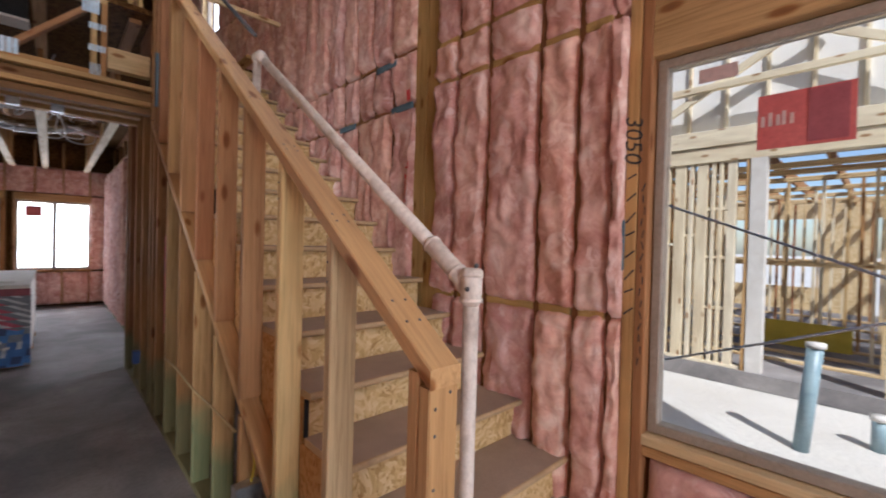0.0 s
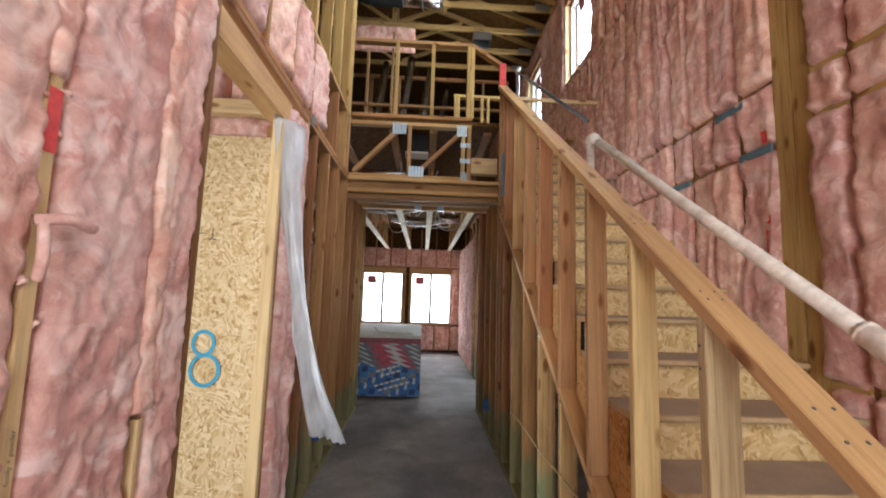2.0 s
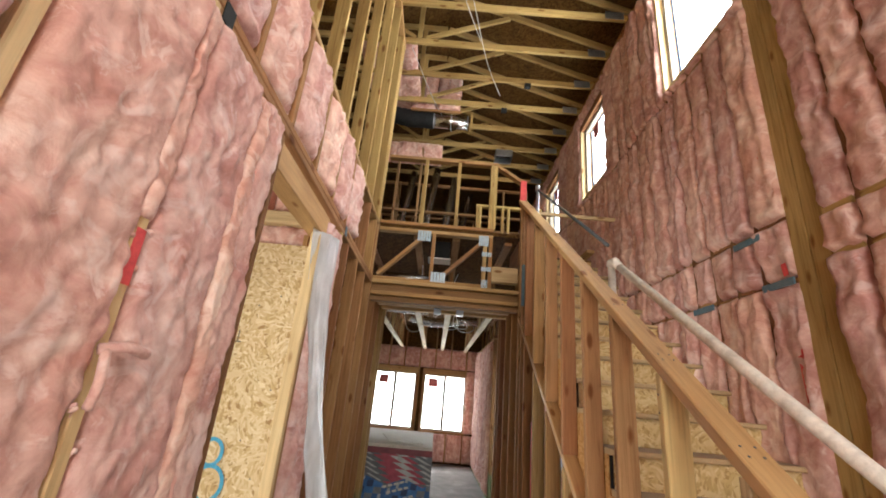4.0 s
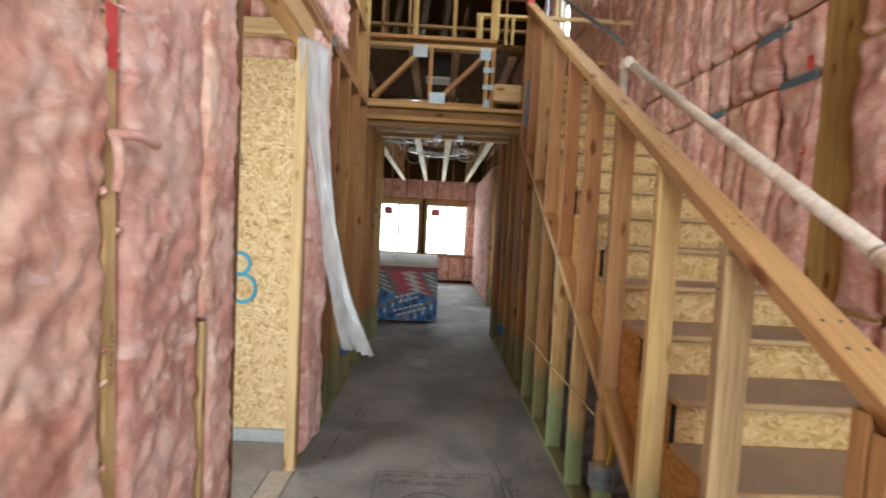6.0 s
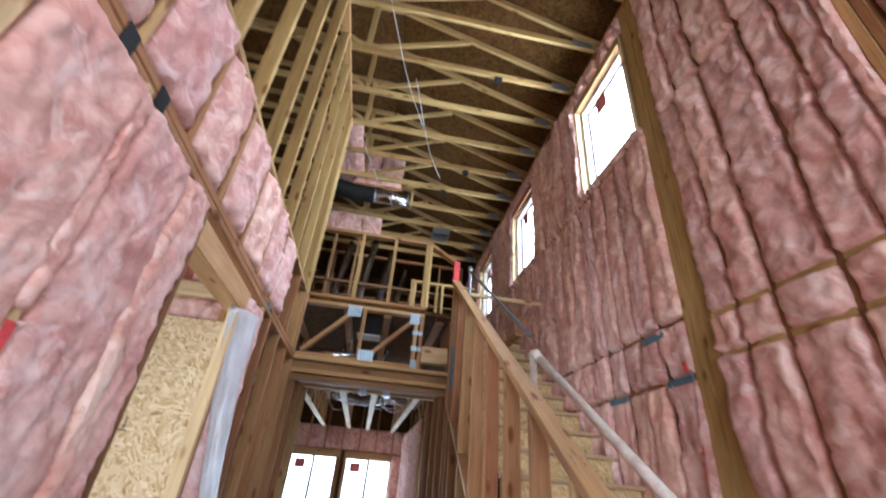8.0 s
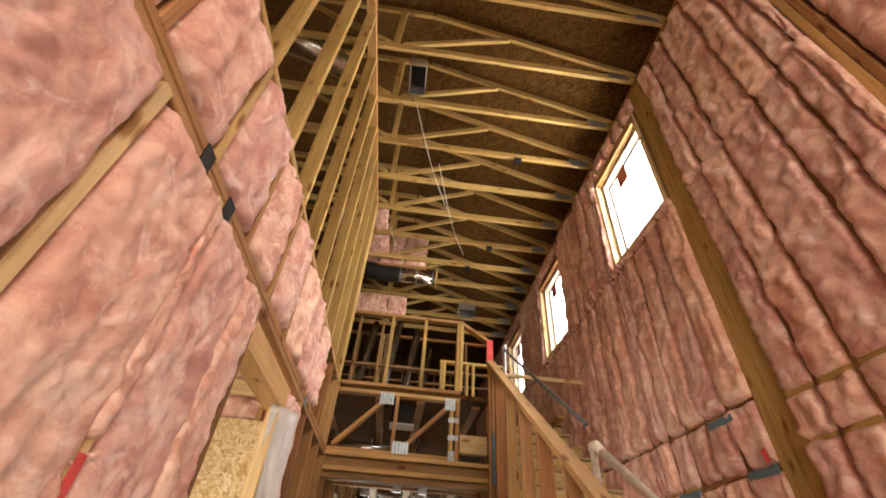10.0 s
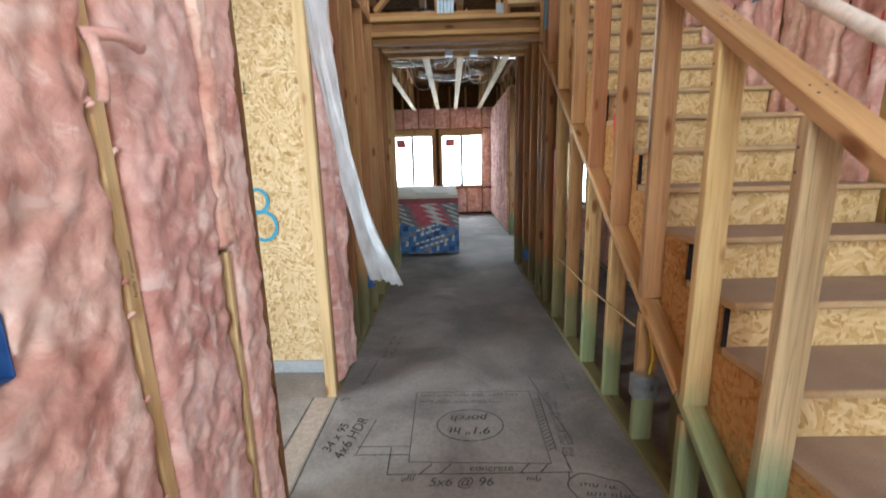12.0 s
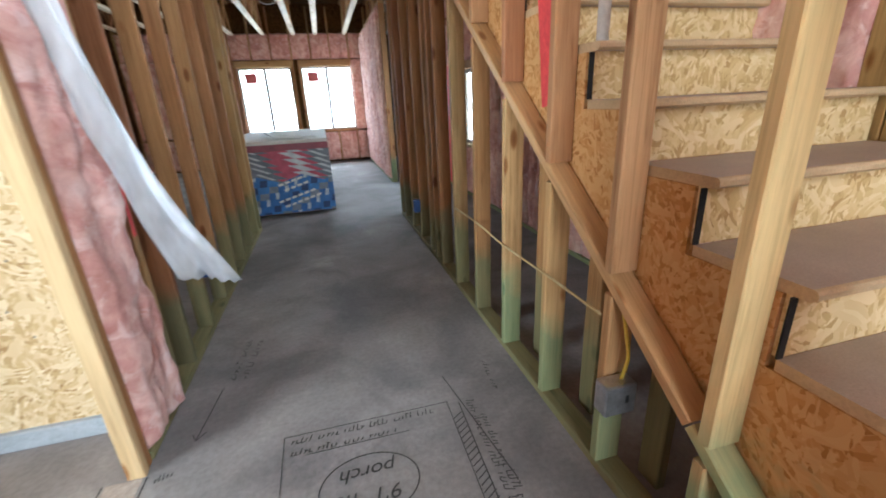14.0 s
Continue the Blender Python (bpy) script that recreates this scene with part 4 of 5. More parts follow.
tm = tread_mesh()
for k in range(1, 19):
    yk, zk = NOSE0 + RUN * k, RISE * k
    t = new("tread", tm)
    t.parent, t.matrix_parent_inverse = stairs, stairs.matrix_basis.inverted()
    t.matrix_basis = Matrix.Translation((0, yk, zk))
    slab_with_holes("riser", "y", (XS0 + 0.004, yk + 0.045, zk - RISE + 0.001), (XS1 - 0.004, yk + 0.059, zk - 0.028), [], osb_riser, stairs)
    block("adhesive_strip", stairs, (XS0 - 0.006, yk + 0.039, zk - RISE + 0.002), (XS0 + 0.012, yk + 0.0445, zk - 0.03), dark_void, "dark sealant strip")
slab_with_holes("riser", "y", (XS0, NOSE0 + RUN * 19 + 0.01, RISE * 18), (XS1, NOSE0 + RUN * 19 + 0.025, DECK - 0.03), [], osb_riser, stairs)


def stringer(x0, x1):
    """A sawtooth stringer board under the treads, built step by step."""
    vs, fs = [], []
    n = 18
    for k in range(1, n + 1):
        ya, yb = NOSE0 + RUN * k + 0.062, NOSE0 + RUN * (k + 1) + 0.062
        zt = RISE * k - 0.029
        za, zb = (max(0.0, RISE / RUN * (y - NOSE0) - 0.57) for y in (ya, yb))
        c = len(vs)
        for x in (x0, x1):
            vs += [(x, ya, za), (x, yb, zb), (x, yb, zt), (x, ya, zt)]
        fs += [(c, c + 3, c + 2, c + 1), (c + 4, c + 5, c + 6, c + 7), (c + 3, c + 7, c + 6, c + 2), (c, c + 1, c + 5, c + 4), (c, c + 4, c + 7, c + 3)]
        if k == n:
            fs.append((c + 1, c + 2, c + 6, c + 5))
    bm = bmesh.new()
    bm.from_mesh(mesh_of("stringer", vs, fs))
    bmesh.ops.remove_doubles(bm, verts=bm.verts, dist=0.0005)
    me = bpy.data.meshes.new("stringer")
    bm.to_mesh(me)
    bm.free()
    place("stringer", me, osb_red, stairs, None, "reddish strand board stringer")


for a in (0.686, 1.15, 1.60):
    stringer(a, a + 0.035)

# ---- guard wall of the stairs ----
knee = empty("stair_guard_wall", (0.635, 2.5, 0), "sloped stud guard wall along the open side of the stairs", "guard wall", "structure")
KX0, KX1 = 0.594, 0.684
CAP0, SLOPE = 1.19, 0.7165


def cap_z(y):
    return CAP0 + SLOPE * (y - 0.86)


def plate_z(y):
    return 0.733 + SLOPE * (y - 2.04)


dirn = Vector((0, 1, SLOPE)).normalized()
def plumb_rail(y0, y1, half, mat):
    """A rail on the slope with both ends cut plumb and eased long edges."""
    e, t = 0.005, 0.0235
    ring = [(-half, -t), (half, -t), (half, t - e), (half - e, t), (-half + e, t), (-half, t - e)]
    vs = [(x, y, cap_z(y) + z) for y in (y0, y1) for x, z in ring]
    fs = [(i, i + 6, (i + 1) % 6 + 6, (i + 1) % 6) for i in range(6)] + [tuple(range(6)), tuple(range(11, 5, -1))]
    me = mesh_of("sloped_cap", vs, fs)
    axis = Matrix.Rotation(-math.atan(1 / SLOPE), 4, "X")
    c = Matrix.Translation((0.639, (y0 + y1) / 2, cap_z((y0 + y1) / 2)))
    me.transform((Matrix.Translation((0, c.translation.y, c.translation.z)) @ axis).inverted())
    return place("sloped_cap", me, mat, knee, c @ axis, "sloped orange-brown cap rail cut plumb at its foot")


plumb_rail(0.802, 4.50, STUD / 2 + 0.002, wood_rail)
for y0 in (0.805, 0.845):
    block("newel_stud", knee, (KX0, y0, 0.0), (KX1, y0 + THIN, cap_z(y0) - 0.024), wood_guard)
stick("sloped_plate", knee, (0.641, 1.06, plate_z(1.06) - 0.022), (0.641, 1.70, plate_z(1.70) - 0.022), STUD - 0.006, THIN, wood_pale_foot, X, "sloped plate end dyed green")
stick("sloped_plate", knee, (0.639, 1.705, plate_z(1.705) - 0.022), (0.639, 4.42, plate_z(4.42) - 0.022), STUD - 0.004, THIN, wood_rail, X)
pts = (1.27, 1.65, 2.05, 2.44, 2.85, 3.26, 3.67, 4.06, 4.24, 4.40)
for i, y0 in enumerate(pts):
    m = (wood_grey, wood_pale_foot)[i] if i < 2 else wood_guard
    block("guard_stud", knee, (KX0, y0 - 0.019, plate_z(y0) + 0.006), (KX1, y0 + 0.019, cap_z(y0) - 0.026), m)
    if i > 0:
        yy = y0 - (0.015 if i > 1 else 0.001)
        block("lower_stud", knee, (KX0 - 0.002, yy - 0.019, THIN), (KX1, yy + 0.019, plate_z(yy) - 0.052), wood_foot if i < 5 else wood_dim_foot)
for y0 in (4.80, 5.20, 5.60, 5.81, 5.852):
    block("lower_stud", knee, (KX0, y0 - 0.019, THIN), (KX1, y0 + 0.019, 2.645), wood_dim_foot)
block("bottom_plate", knee, (KX0, 0.90, 0.0), (KX1, 5.872, THIN), wood_dim_foot, "green-dyed bottom plate")
for z in (2.645, 2.685):
    block("top_plate", knee, (KX0, 4.53, z), (KX1, 5.872, z + THIN), wood)
block("rail_block", knee, (0.60, 4.46, 3.74), (0.672, 4.50, 4.05), red_paint, "red-painted block end")
block("tape_wrap", knee, (KX0 - 0.003, 4.20, 2.50), (KX0 + 0.06, 4.241, 2.93), blue_tape, "blue-grey tape on a stud")

# framing under the stairs
for y0 in (1.93, 2.30, 2.72, 3.10, 3.55):
    block("inner_stud", knee, (0.735, y0 - 0.045, 0.0), (0.773, y0 + 0.045, plate_z(y0) - 0.10), wood_dim_foot)
tube("cord", None, curve_pts([(0.584, 2.05, 0.605), (0.584, 2.4, 0.60), (0.582, 2.8, 0.59), (0.584, 3.2, 0.60), (0.584, 3.6, 0.59)]), 0.005, cord_mat)
tagged(bpy.data.objects["cord"], "tan cord stretched along the studs by the hall", "cord")


def outlet_box(at, u, n, w, h, d, mat, label):
    b = empty("outlet_box", at, label, "outlet box", group="outlet boxes")
    at, u, n = Vector(at), Vector(u), Vector(n)
    t = 0.004

    def slab(nm, c, su, sz, sn, mt):
        q = Matrix((u, n, Z)).transposed().to_4x4()
        q.translation = c
        bm = bmesh.new()
        bmesh.ops.create_cube(bm, size=1, matrix=Matrix.Diagonal((su, sn, sz, 1)))
        bmesh.ops.bevel(bm, geom=bm.edges[:], offset=min(0.003, su / 5, sn / 5, sz / 5), segments=1, affect="EDGES")
        me = bpy.data.meshes.new(nm)
        bm.to_mesh(me)
        bm.free()
        place(nm, me, mt, b, q)

    slab("side", at - u * w / 2, t, h, d, mat)
    slab("side", at + u * w / 2, t, h, d, mat)
    slab("side", at - Z * h / 2, w, t, d, mat)
    slab("side", at + Z * h / 2, w, t, d, mat)
    slab("back", at - n * d / 2, w, h, t, mat)
    return b


eb = outlet_box((0.612, 1.982, 0.345), X, -Y, 0.105, 0.105, 0.054, steel, "grey steel electrical box on a stud")
slab_with_holes("cover", "y", (0.560, 1.950, 0.293), (0.664, 1.954, 0.397), [(0.628, 0.640, 0.33, 0.36)], steel, eb)
tube("cable", eb, curve_pts([(0.632, 1.985, 0.398), (0.640, 1.975, 0.48), (0.632, 1.985, 0.56), (0.620, 2.00, 0.66)]), 0.006, yellow, "yellow cable")
rb = outlet_box((0.568, 4.80, 0.34), Y, -X, 0.06, 0.11, 0.05, blue_plastic, "dark blue outlet box near the hall floor")
slab_with_holes("device", "x", (0.552, 4.785, 0.31), (0.556, 4.815, 0.37), [], gyp_white, rb)
lb = outlet_box((-0.944, 3.60, 0.41), Y, X, 0.06, 0.11, 0.05, blue_plastic, "dark blue outlet box on the hall studs")
slab_with_holes("device", "x", (-0.928, 3.585, 0.38), (-0.924, 3.615, 0.44), [], gyp_white, lb)
sw = outlet_box((-0.980, 0.752, 1.112), Y, X, 0.098, 0.105, 0.085, blue_plastic, "blue switch box with loose wires in the insulated wall")
for i in range(6):
    a = random.uniform(0.725, 0.78)
    tube("wire", sw, curve_pts([(-1.015, a, 1.08), (-0.96, a + random.uniform(-0.02, 0.02), 1.10 + random.uniform(-0.02, 0.03)), (-0.965, a + random.uniform(-0.015, 0.015), 1.14), (-1.012, a, 1.13)], 5), 0.003,
         (copper_wire, gyp_white, dark_void)[i % 3], sides=6)

# ---- pipe handrail ----
rail = empty("pipe_handrail", (0.79, 0.88, 0), "thick white overpainted pipe handrail with elbows", "handrail")
PX = 0.80
PZ = 1.345


def pipe_z(y):
    return PZ + 0.712 * (y - 0.90)


tube("post", rail, [(PX + 0.005, 0.885, 0.353), (PX + 0.003, 0.882, 0.7), (PX, 0.88, 1.30)], [0.021, 0.020, 0.022], white_pipe)
tee = tube("elbow", rail, [(PX, 0.88, 1.285), (PX, 0.88, 1.30), (PX, 0.88, 1.345), (PX, 0.879, 1.378), (PX, 0.879, 1.385)], [0.022, 0.029, 0.029, 0.031, 0.022], white_pipe, "chipped pipe tee")
bend = tube("elbow", rail, [(PX, 0.90, pipe_z(0.90) - 0.02), (PX, 0.92, pipe_z(0.92)), (PX, 0.99, pipe_z(0.99)), (PX, 1.04, pipe_z(1.04)), (PX, 1.05, pipe_z(1.05))], [0.020, 0.0265, 0.0255, 0.027, 0.022], white_pipe)
tube("rail", rail, [(PX, 1.0, pipe_z(1.0)), (PX - 0.02, 1.7, pipe_z(1.7)), (PX - 0.035, 2.36, pipe_z(2.36))], 0.0215, white_pipe)
tube("elbow", rail, [(PX - 0.034, 2.30, pipe_z(2.30)), (PX - 0.035, 2.36, pipe_z(2.36) + 0.005), (PX - 0.035, 2.41, pipe_z(2.36) + 0.01), (PX - 0.035, 2.43, pipe_z(2.36))], [0.023, 0.028, 0.029, 0.02], white_pipe)
tube("post", rail, [(PX - 0.035, 2.41, pipe_z(2.36)), (PX - 0.035, 2.41, 1.41)], 0.0205, white_pipe)
rail2 = empty("upper_handrail", (0.77, 3.4, 2.5), "thin dark steel handrail of the upper steps", "handrail")
tube("rail", rail2, [(0.77, 2.46, 2.53), (0.77, 4.33, 3.88)], 0.012, black_steel)
tube("post", rail2, [(0.77, 4.33, 3.90), (0.77, 4.34, 2.82)], 0.02, steel)
tube("cap", rail2, [(0.77, 4.33, 3.86), (0.77, 4.33, 3.93)], 0.028, steel)
block("cross_bar", rail2, (0.78, 4.33, 3.57), (1.655, 4.36, 3.61), wood_pale)

for yy, dx in ((0.93, 0.0), (1.035, 0.0)):
    tube("collar", bend, [(PX, yy, pipe_z(yy)), (PX, yy + 0.008, pipe_z(yy + 0.008))], 0.0285, white_pipe, "chipped coupling rim")
for zz in (1.295, 1.362):
    tube("collar", tee, [(PX, 0.88, zz), (PX, 0.88, zz + 0.010)], 0.0325, white_pipe, "chipped coupling rim")
for sx, zz in ((-0.028, 1.33), (0.0, 1.39)):
    tube("set_screw", tee, [(PX + sx, 0.868, zz), (PX + sx * 1.3, 0.860, zz + 0.004)], 0.006, black_steel, sides=8)

# ---- things in the hall and far room ----
def zigzag_mat():
    """Printed wrapping: steps of grey, red, white and blue in a zigzag."""
    m, nt, p = nodes_of("printed_wrapping_paper")
    L = nt.links.new
    pos = nd(nt, "NewGeometry")
    sep = nd(nt, "SeparateXYZ")
    L(pos.outputs["Position"], sep.inputs[0])

    def math2(op, a, b):
        n = nt.nodes.new("ShaderNodeMath")
        n.operation = op
        for s, v in zip(n.inputs, (a, b)):
            if hasattr(v, "links"):
                L(v, s)
            else:
                s.default_value = v
        return n.outputs[0]

    # saw-toothed bands that lean one way above and the other way below
    x, z = sep.outputs[0], sep.outputs[2]
    saw = math2("MULTIPLY", math2("FRACT", math2("MULTIPLY", z, 13.0), 0.0), 0.13)
    up = math2("ADD", math2("ADD", x, math2("MULTIPLY", z, 0.55)), saw)
    down = math2("ADD", math2("SUBTRACT", x, math2("MULTIPLY", z, 1.5)), math2("MULTIPLY", saw, 0.8))
    keyA = math2("FRACT", math2("MULTIPLY", down, 1.75), 0.0)
    keyB = math2("FRACT", math2("MULTIPLY", math2("ADD", up, 0.92), 1.02), 0.0)
    colA = ramp(nt, keyA, [(0.0, (0.045, 0.15, 0.42)), (0.26, (0.02, 0.05, 0.15)), (0.40, (0.055, 0.19, 0.50)), (0.62, (0.19, 0.22, 0.27)), (0.80, (0.04, 0.13, 0.38)), (0.93, (0.46, 0.50, 0.56))])
    colB = ramp(nt, keyB, [(0.0, (0.15, 0.16, 0.19)), (0.10, (0.50, 0.50, 0.52)), (0.16, (0.17, 0.18, 0.21)), (0.34, (0.50, 0.50, 0.52)), (0.39, (0.14, 0.15, 0.18)), (0.52, (0.44, 0.07, 0.11)), (0.76, (0.52, 0.52, 0.54)), (0.90, (0.42, 0.06, 0.10))])
    for r in (colA, colB):
        r.color_ramp.interpolation = "CONSTANT"
    f = ramp(nt, math2("ADD", z, math2("MULTIPLY", math2("PINGPONG", math2("ADD", x, 0.75), 0.25), -0.35)), [(0.42, (0, 0, 0)), (0.425, (1, 1, 1))])
    n = nd(nt, "TexNoise", Scale=14.0, Detail=3.0)
    L(pos.outputs["Position"], n.inputs["Vector"])
    g = ramp(nt, n.outputs[0], [(0.35, (0.8, 0.8, 0.8)), (0.65, (1.1, 1.1, 1.1))])
    L(mix(nt, mix(nt, colA.outputs[0], colB.outputs[0], f.outputs[0]), g.outputs[0], 1.0, "MULTIPLY"), p.inputs["Base Color"])
    p.inputs["Roughness"].default_value = 0.45
    return m


wrap = zigzag_mat()
gyp = empty("plasterboard_stack", (-0.75, 7.5, 0.0), "stack of plasterboard sheets in printed wrapping on the slab", "plasterboard stack")
for y0 in (6.5, 7.4, 8.3):
    block("bearer", gyp, (-1.36, y0, 0.0), (-0.16, y0 + 0.09, 0.05), wood)
slab_with_holes("wrapped_front", "y", (-1.38, 6.305, 0.052), (-0.155, 6.318, 0.80), [], wrap, gyp, "front of printed paper with zigzag bands")
random.seed(4)
for i in range(24):
    z0 = 0.052 + i * 0.0355
    dx, dy = random.uniform(-0.008, 0.008), random.uniform(0.0, 0.014)
    top = i > 20
    block("sheet", gyp, (-1.37 + dx, 6.322 + dy - (0.012 if top else 0), z0), (-0.165 + dx, 8.72 + dy, z0 + 0.034), gyp_white if not top else gyp_white)
slab_with_holes("edge_tape", "y", (-1.375, 6.300, 0.79), (-0.16, 6.306, 0.865), [], mottled("maroon_tape", [(0.3, (0.20, 0.05, 0.07)), (0.7, (0.30, 0.08, 0.10))], 9, 0.6, 0.0), gyp)
off = place("loose_sheet", prism(0.5, 0.7, 0.02, gyp_white), gyp_white, gyp, pose(-0.62, 6.9, 0.93, 2, 3, 14))
for j, (x0, z0, n) in enumerate(((-0.78, 0.39, 4), (-0.72, 0.33, 4), (-0.80, 0.19, 6), (-0.74, 0.13, 6), (-1.30, 0.36, 3))):
    for i in range(n):
        a, h = x0 + 0.075 * i, z0 + 0.022 * i
        strip("printed_bar", gyp, [(a, 6.305, h), (a + 0.055, 6.305, h + 0.016)], 0.026, -Y, gyp_white, 0.004)

# hanging plastic
def sheet():
    top = [Vector((-0.955, 2.44, 2.47)), Vector((-0.955, 2.62, 2.47))]
    spine = curve_pts([(-0.945, 2.52, 2.47), (-0.93, 2.53, 2.1), (-0.885, 2.55, 1.75), (-0.835, 2.59, 1.36), (-0.765, 2.65, 1.0), (-0.675, 2.75, 0.64)], 7)
    wid = [0.24, 0.13, 0.10, 0.12, 0.14, 0.21]
    n, mcols = len(spine), 14
    vs, fs = [], []
    for i, c in enumerate(spine):
        t = i / (n - 1) * (len(wid) - 1)
        k = min(int(t), len(wid) - 2)
        w = wid[k] + (wid[k + 1] - wid[k]) * (t - k)
        f = i / (n - 1)
        ang = radians(63 - 93 * min(1, f / 0.55) if f < 0.55 else -30 + 45 * (f - 0.55) / 0.45)
        across = Vector((math.cos(ang), math.sin(ang), 0))
        side = Vector((across.y, -across.x, 0))
        for j in range(mcols + 1):
            a = j / mcols - 0.5
            rip = math.sin(a * 7 + i * 0.16) * 0.014 * (0.5 + i / n) + noise.noise(Vector((a * 6, i * 0.16, 3))) * 0.03 + noise.noise(Vector((a * 9, i * 0.4, 8))) * 0.010
            drop = -0.07 * a * (i / n) ** 3 + 0.03 * noise.noise(Vector((a * 9, 7, i * 0.05))) * (i > n - 3)
            vs.append(c + across * a * w + side * rip + Z * drop)
    for i in range(n - 1):
        for j in range(mcols):
            k = i * (mcols + 1) + j
            fs.append((k, k + 1, k + mcols + 2, k + mcols + 1))
    me = mesh_of("plastic_sheet", vs, fs, True)
    ob = place("plastic_sheet", me, film)
    sol = ob.modifiers.new("thickness", "SOLIDIFY")
    sol.thickness = 0.0015
    tagged(ob, "torn milky plastic sheet hanging from the door header", "plastic sheet")


sheet()

# red paint marks, straps and clips
for ya, z0, z1 in ((1.055, 1.77, 1.91),):
    strip("painted_mark", wall_l, [(XL, 1.065, z0), (XL, 1.064, z1)], 0.034, X, red_paint, 0.0255)
batt(wall_l, (XL + 0.016, 1.024, 1.925), Y, X, 0.075, 0.70, 0.024, 0.5, 0.05, 0.0125, 0.1, 8)
stick("furring_strip", wall_l, (XL + 0.012, 1.452, 0.06), (XL + 0.018, 1.448, 1.12), 0.026, 0.03, wood_pale, Y)
batt(wall_l, (XL + 0.012, 1.40, 1.13), Y, X, 0.10, 1.48, 0.03, 0.5, 0.06, 0.0125, 0.1, 8)
wr = Matrix((Z, -Y, X)).transposed().to_4x4()
wr.translation = (XL + 0.0255, 1.074, 1.15)
lettering("pen_writing", "family + powder", 0.016, wr, ink, wall_l)
for k in range(16):
    # loose fibres pulled over the stud
    z0 = 0.12 + 2.3 * random.random()
    s = random.choice((-1, 1))
    y0 = 1.088 - 0.0131 * (z0 - THIN) + s * 0.021
    d0 = random.uniform(0.018, 0.03)
    tube("torn_tuft", wall_l, curve_pts([(XL + d0, y0 + s * 0.012, z0), (XL + d0 + 0.004, y0, z0 + 0.008), (XL + d0 - 0.002, y0 - s * random.uniform(0.004, 0.016), z0 + random.uniform(-0.02, 0.02))], 4),
         [0.001, 0.003, 0.005, 0.006, 0.006, 0.005, 0.003, 0.002, 0.001], pink, sides=6)
strip("painted_mark", wall_l, [(XL, 2.925, 0.80), (XL, 2.93, 1.22)], 0.03, X, red_paint, 0.012)
strip("painted_mark", stairs, [(0.686, 2.60, 1.22), (0.686, 2.66, 1.62)], 0.12, -X, red_paint, 0.004)
strip("painted_mark", knee, [(KX0, 3.68, 0.75), (KX0, 3.68, 1.45)], 0.036, -X, red_paint, 0.004)
tuft_pts = curve_pts([(-0.93, 1.04, 1.62), (-0.90, 1.09, 1.63), (-0.90, 1.15, 1.62)], 5)
tube("torn_tuft", wall_l, tuft_pts, 0.013, pink, sides=7)
tube("torn_tuft", wall_l, curve_pts([(-0.92, 1.05, 1.62), (-0.90, 1.035, 1.55), (-0.91, 1.04, 1.50)], 5), 0.011, pink, sides=7)
for y0, z0, z1 in ((2.225, 1.55, 2.05), (2.28, 2.9, 3.3), (2.225, 2.35, 2.42)):
    strip("painted_mark", wall_r, [(XR, y0, z0), (XR, y0 + 0.01, z1)], 0.035, -X, red_paint, 0.03)
for y0, z0 in ((2.28, 2.31), (2.46, 2.62), (2.95, 2.30)):
    block("strap", wall_r, (XR - 0.045, y0 - 0.11, z0 - 0.02), (XR - 0.035, y0 + 0.11, z0 + 0.02), blue_tape, "blue-grey strap")
block("strap", wall_r, (XR - 0.012, 0.845, 1.36), (XR - 0.006, 0.868, 1.56), blue_tape, "blue-grey strap")
for y0 in (0.92, 1.14):
    block("nail_guard", wall_l, (XL + 0.004, y0 - 0.03, 2.645), (XL + 0.008, y0 + 0.03, 2.72), dark_void, "dark steel nail guard")
block("nail_guard", wall_l, (XL + 0.004, 3.0, 2.65), (XL + 0.008, 3.05, 2.72), blue_tape)

# pen writing on the window jamb and on a stud
jw2 = Matrix((-Z, -Y, -X)).transposed().to_4x4()
jw2.translation = (XR - 0.0055, 0.825, 1.88)
lettering("pen_writing", "3050", 0.095, jw2, ink, wall_r)
for i in range(8):
    # writing that cannot be read, as strokes
    zz = 1.74 - i * 0.075
    strip("pen_bar", wall_r, [(XR, 0.806, zz), (XR, 0.842, zz - 0.018 - 0.012 * (i % 3))], 0.007, -X, ink, 0.006)
for i in range(16):
    zz = 1.70 - i * 0.045
    strip("pen_bar", wall_r, [(XR, 0.772 + 0.008 * (i % 2), zz), (XR, 0.784 - 0.006 * (i % 3), zz - 0.03)], 0.005, -X, ink, 0.006)

# ---- marker drawing on the slab ----
def line(pts, w=0.0055, closed=False):
    strip("marker_line", floor, [(x, y, 0) for x, y in pts], w, Z, ink, 0.002, closed)


line([(-0.49, 2.52), (0.19, 2.52), (0.18, 1.90), (-0.48, 1.92)], 0.0055, True)
line([(-0.57, 1.84), (0.26, 1.845), (0.25, 1.90)])
line([(-0.57, 1.84), (-0.575, 2.03), (-0.48, 2.03)])
line([(-0.575, 1.97), (-0.48, 1.97)])
line([(-0.75, 2.03), (-0.575, 2.03)], 0.005)
line([(-0.75, 1.97), (-0.575, 1.97)], 0.005)
line([(0.24, 2.50), (0.225, 1.99)], 0.005)
line([(0.22, 2.70), (0.32, 2.07)], 0.005)
line([(0.25, 1.99), (0.26, 1.845)], 0.005)
for i in range(7):
    a = -0.42 + i * 0.09
    if not -0.26 < a < 0.02:
        line([(a, 1.845), (a + 0.05, 1.905)], 0.006)
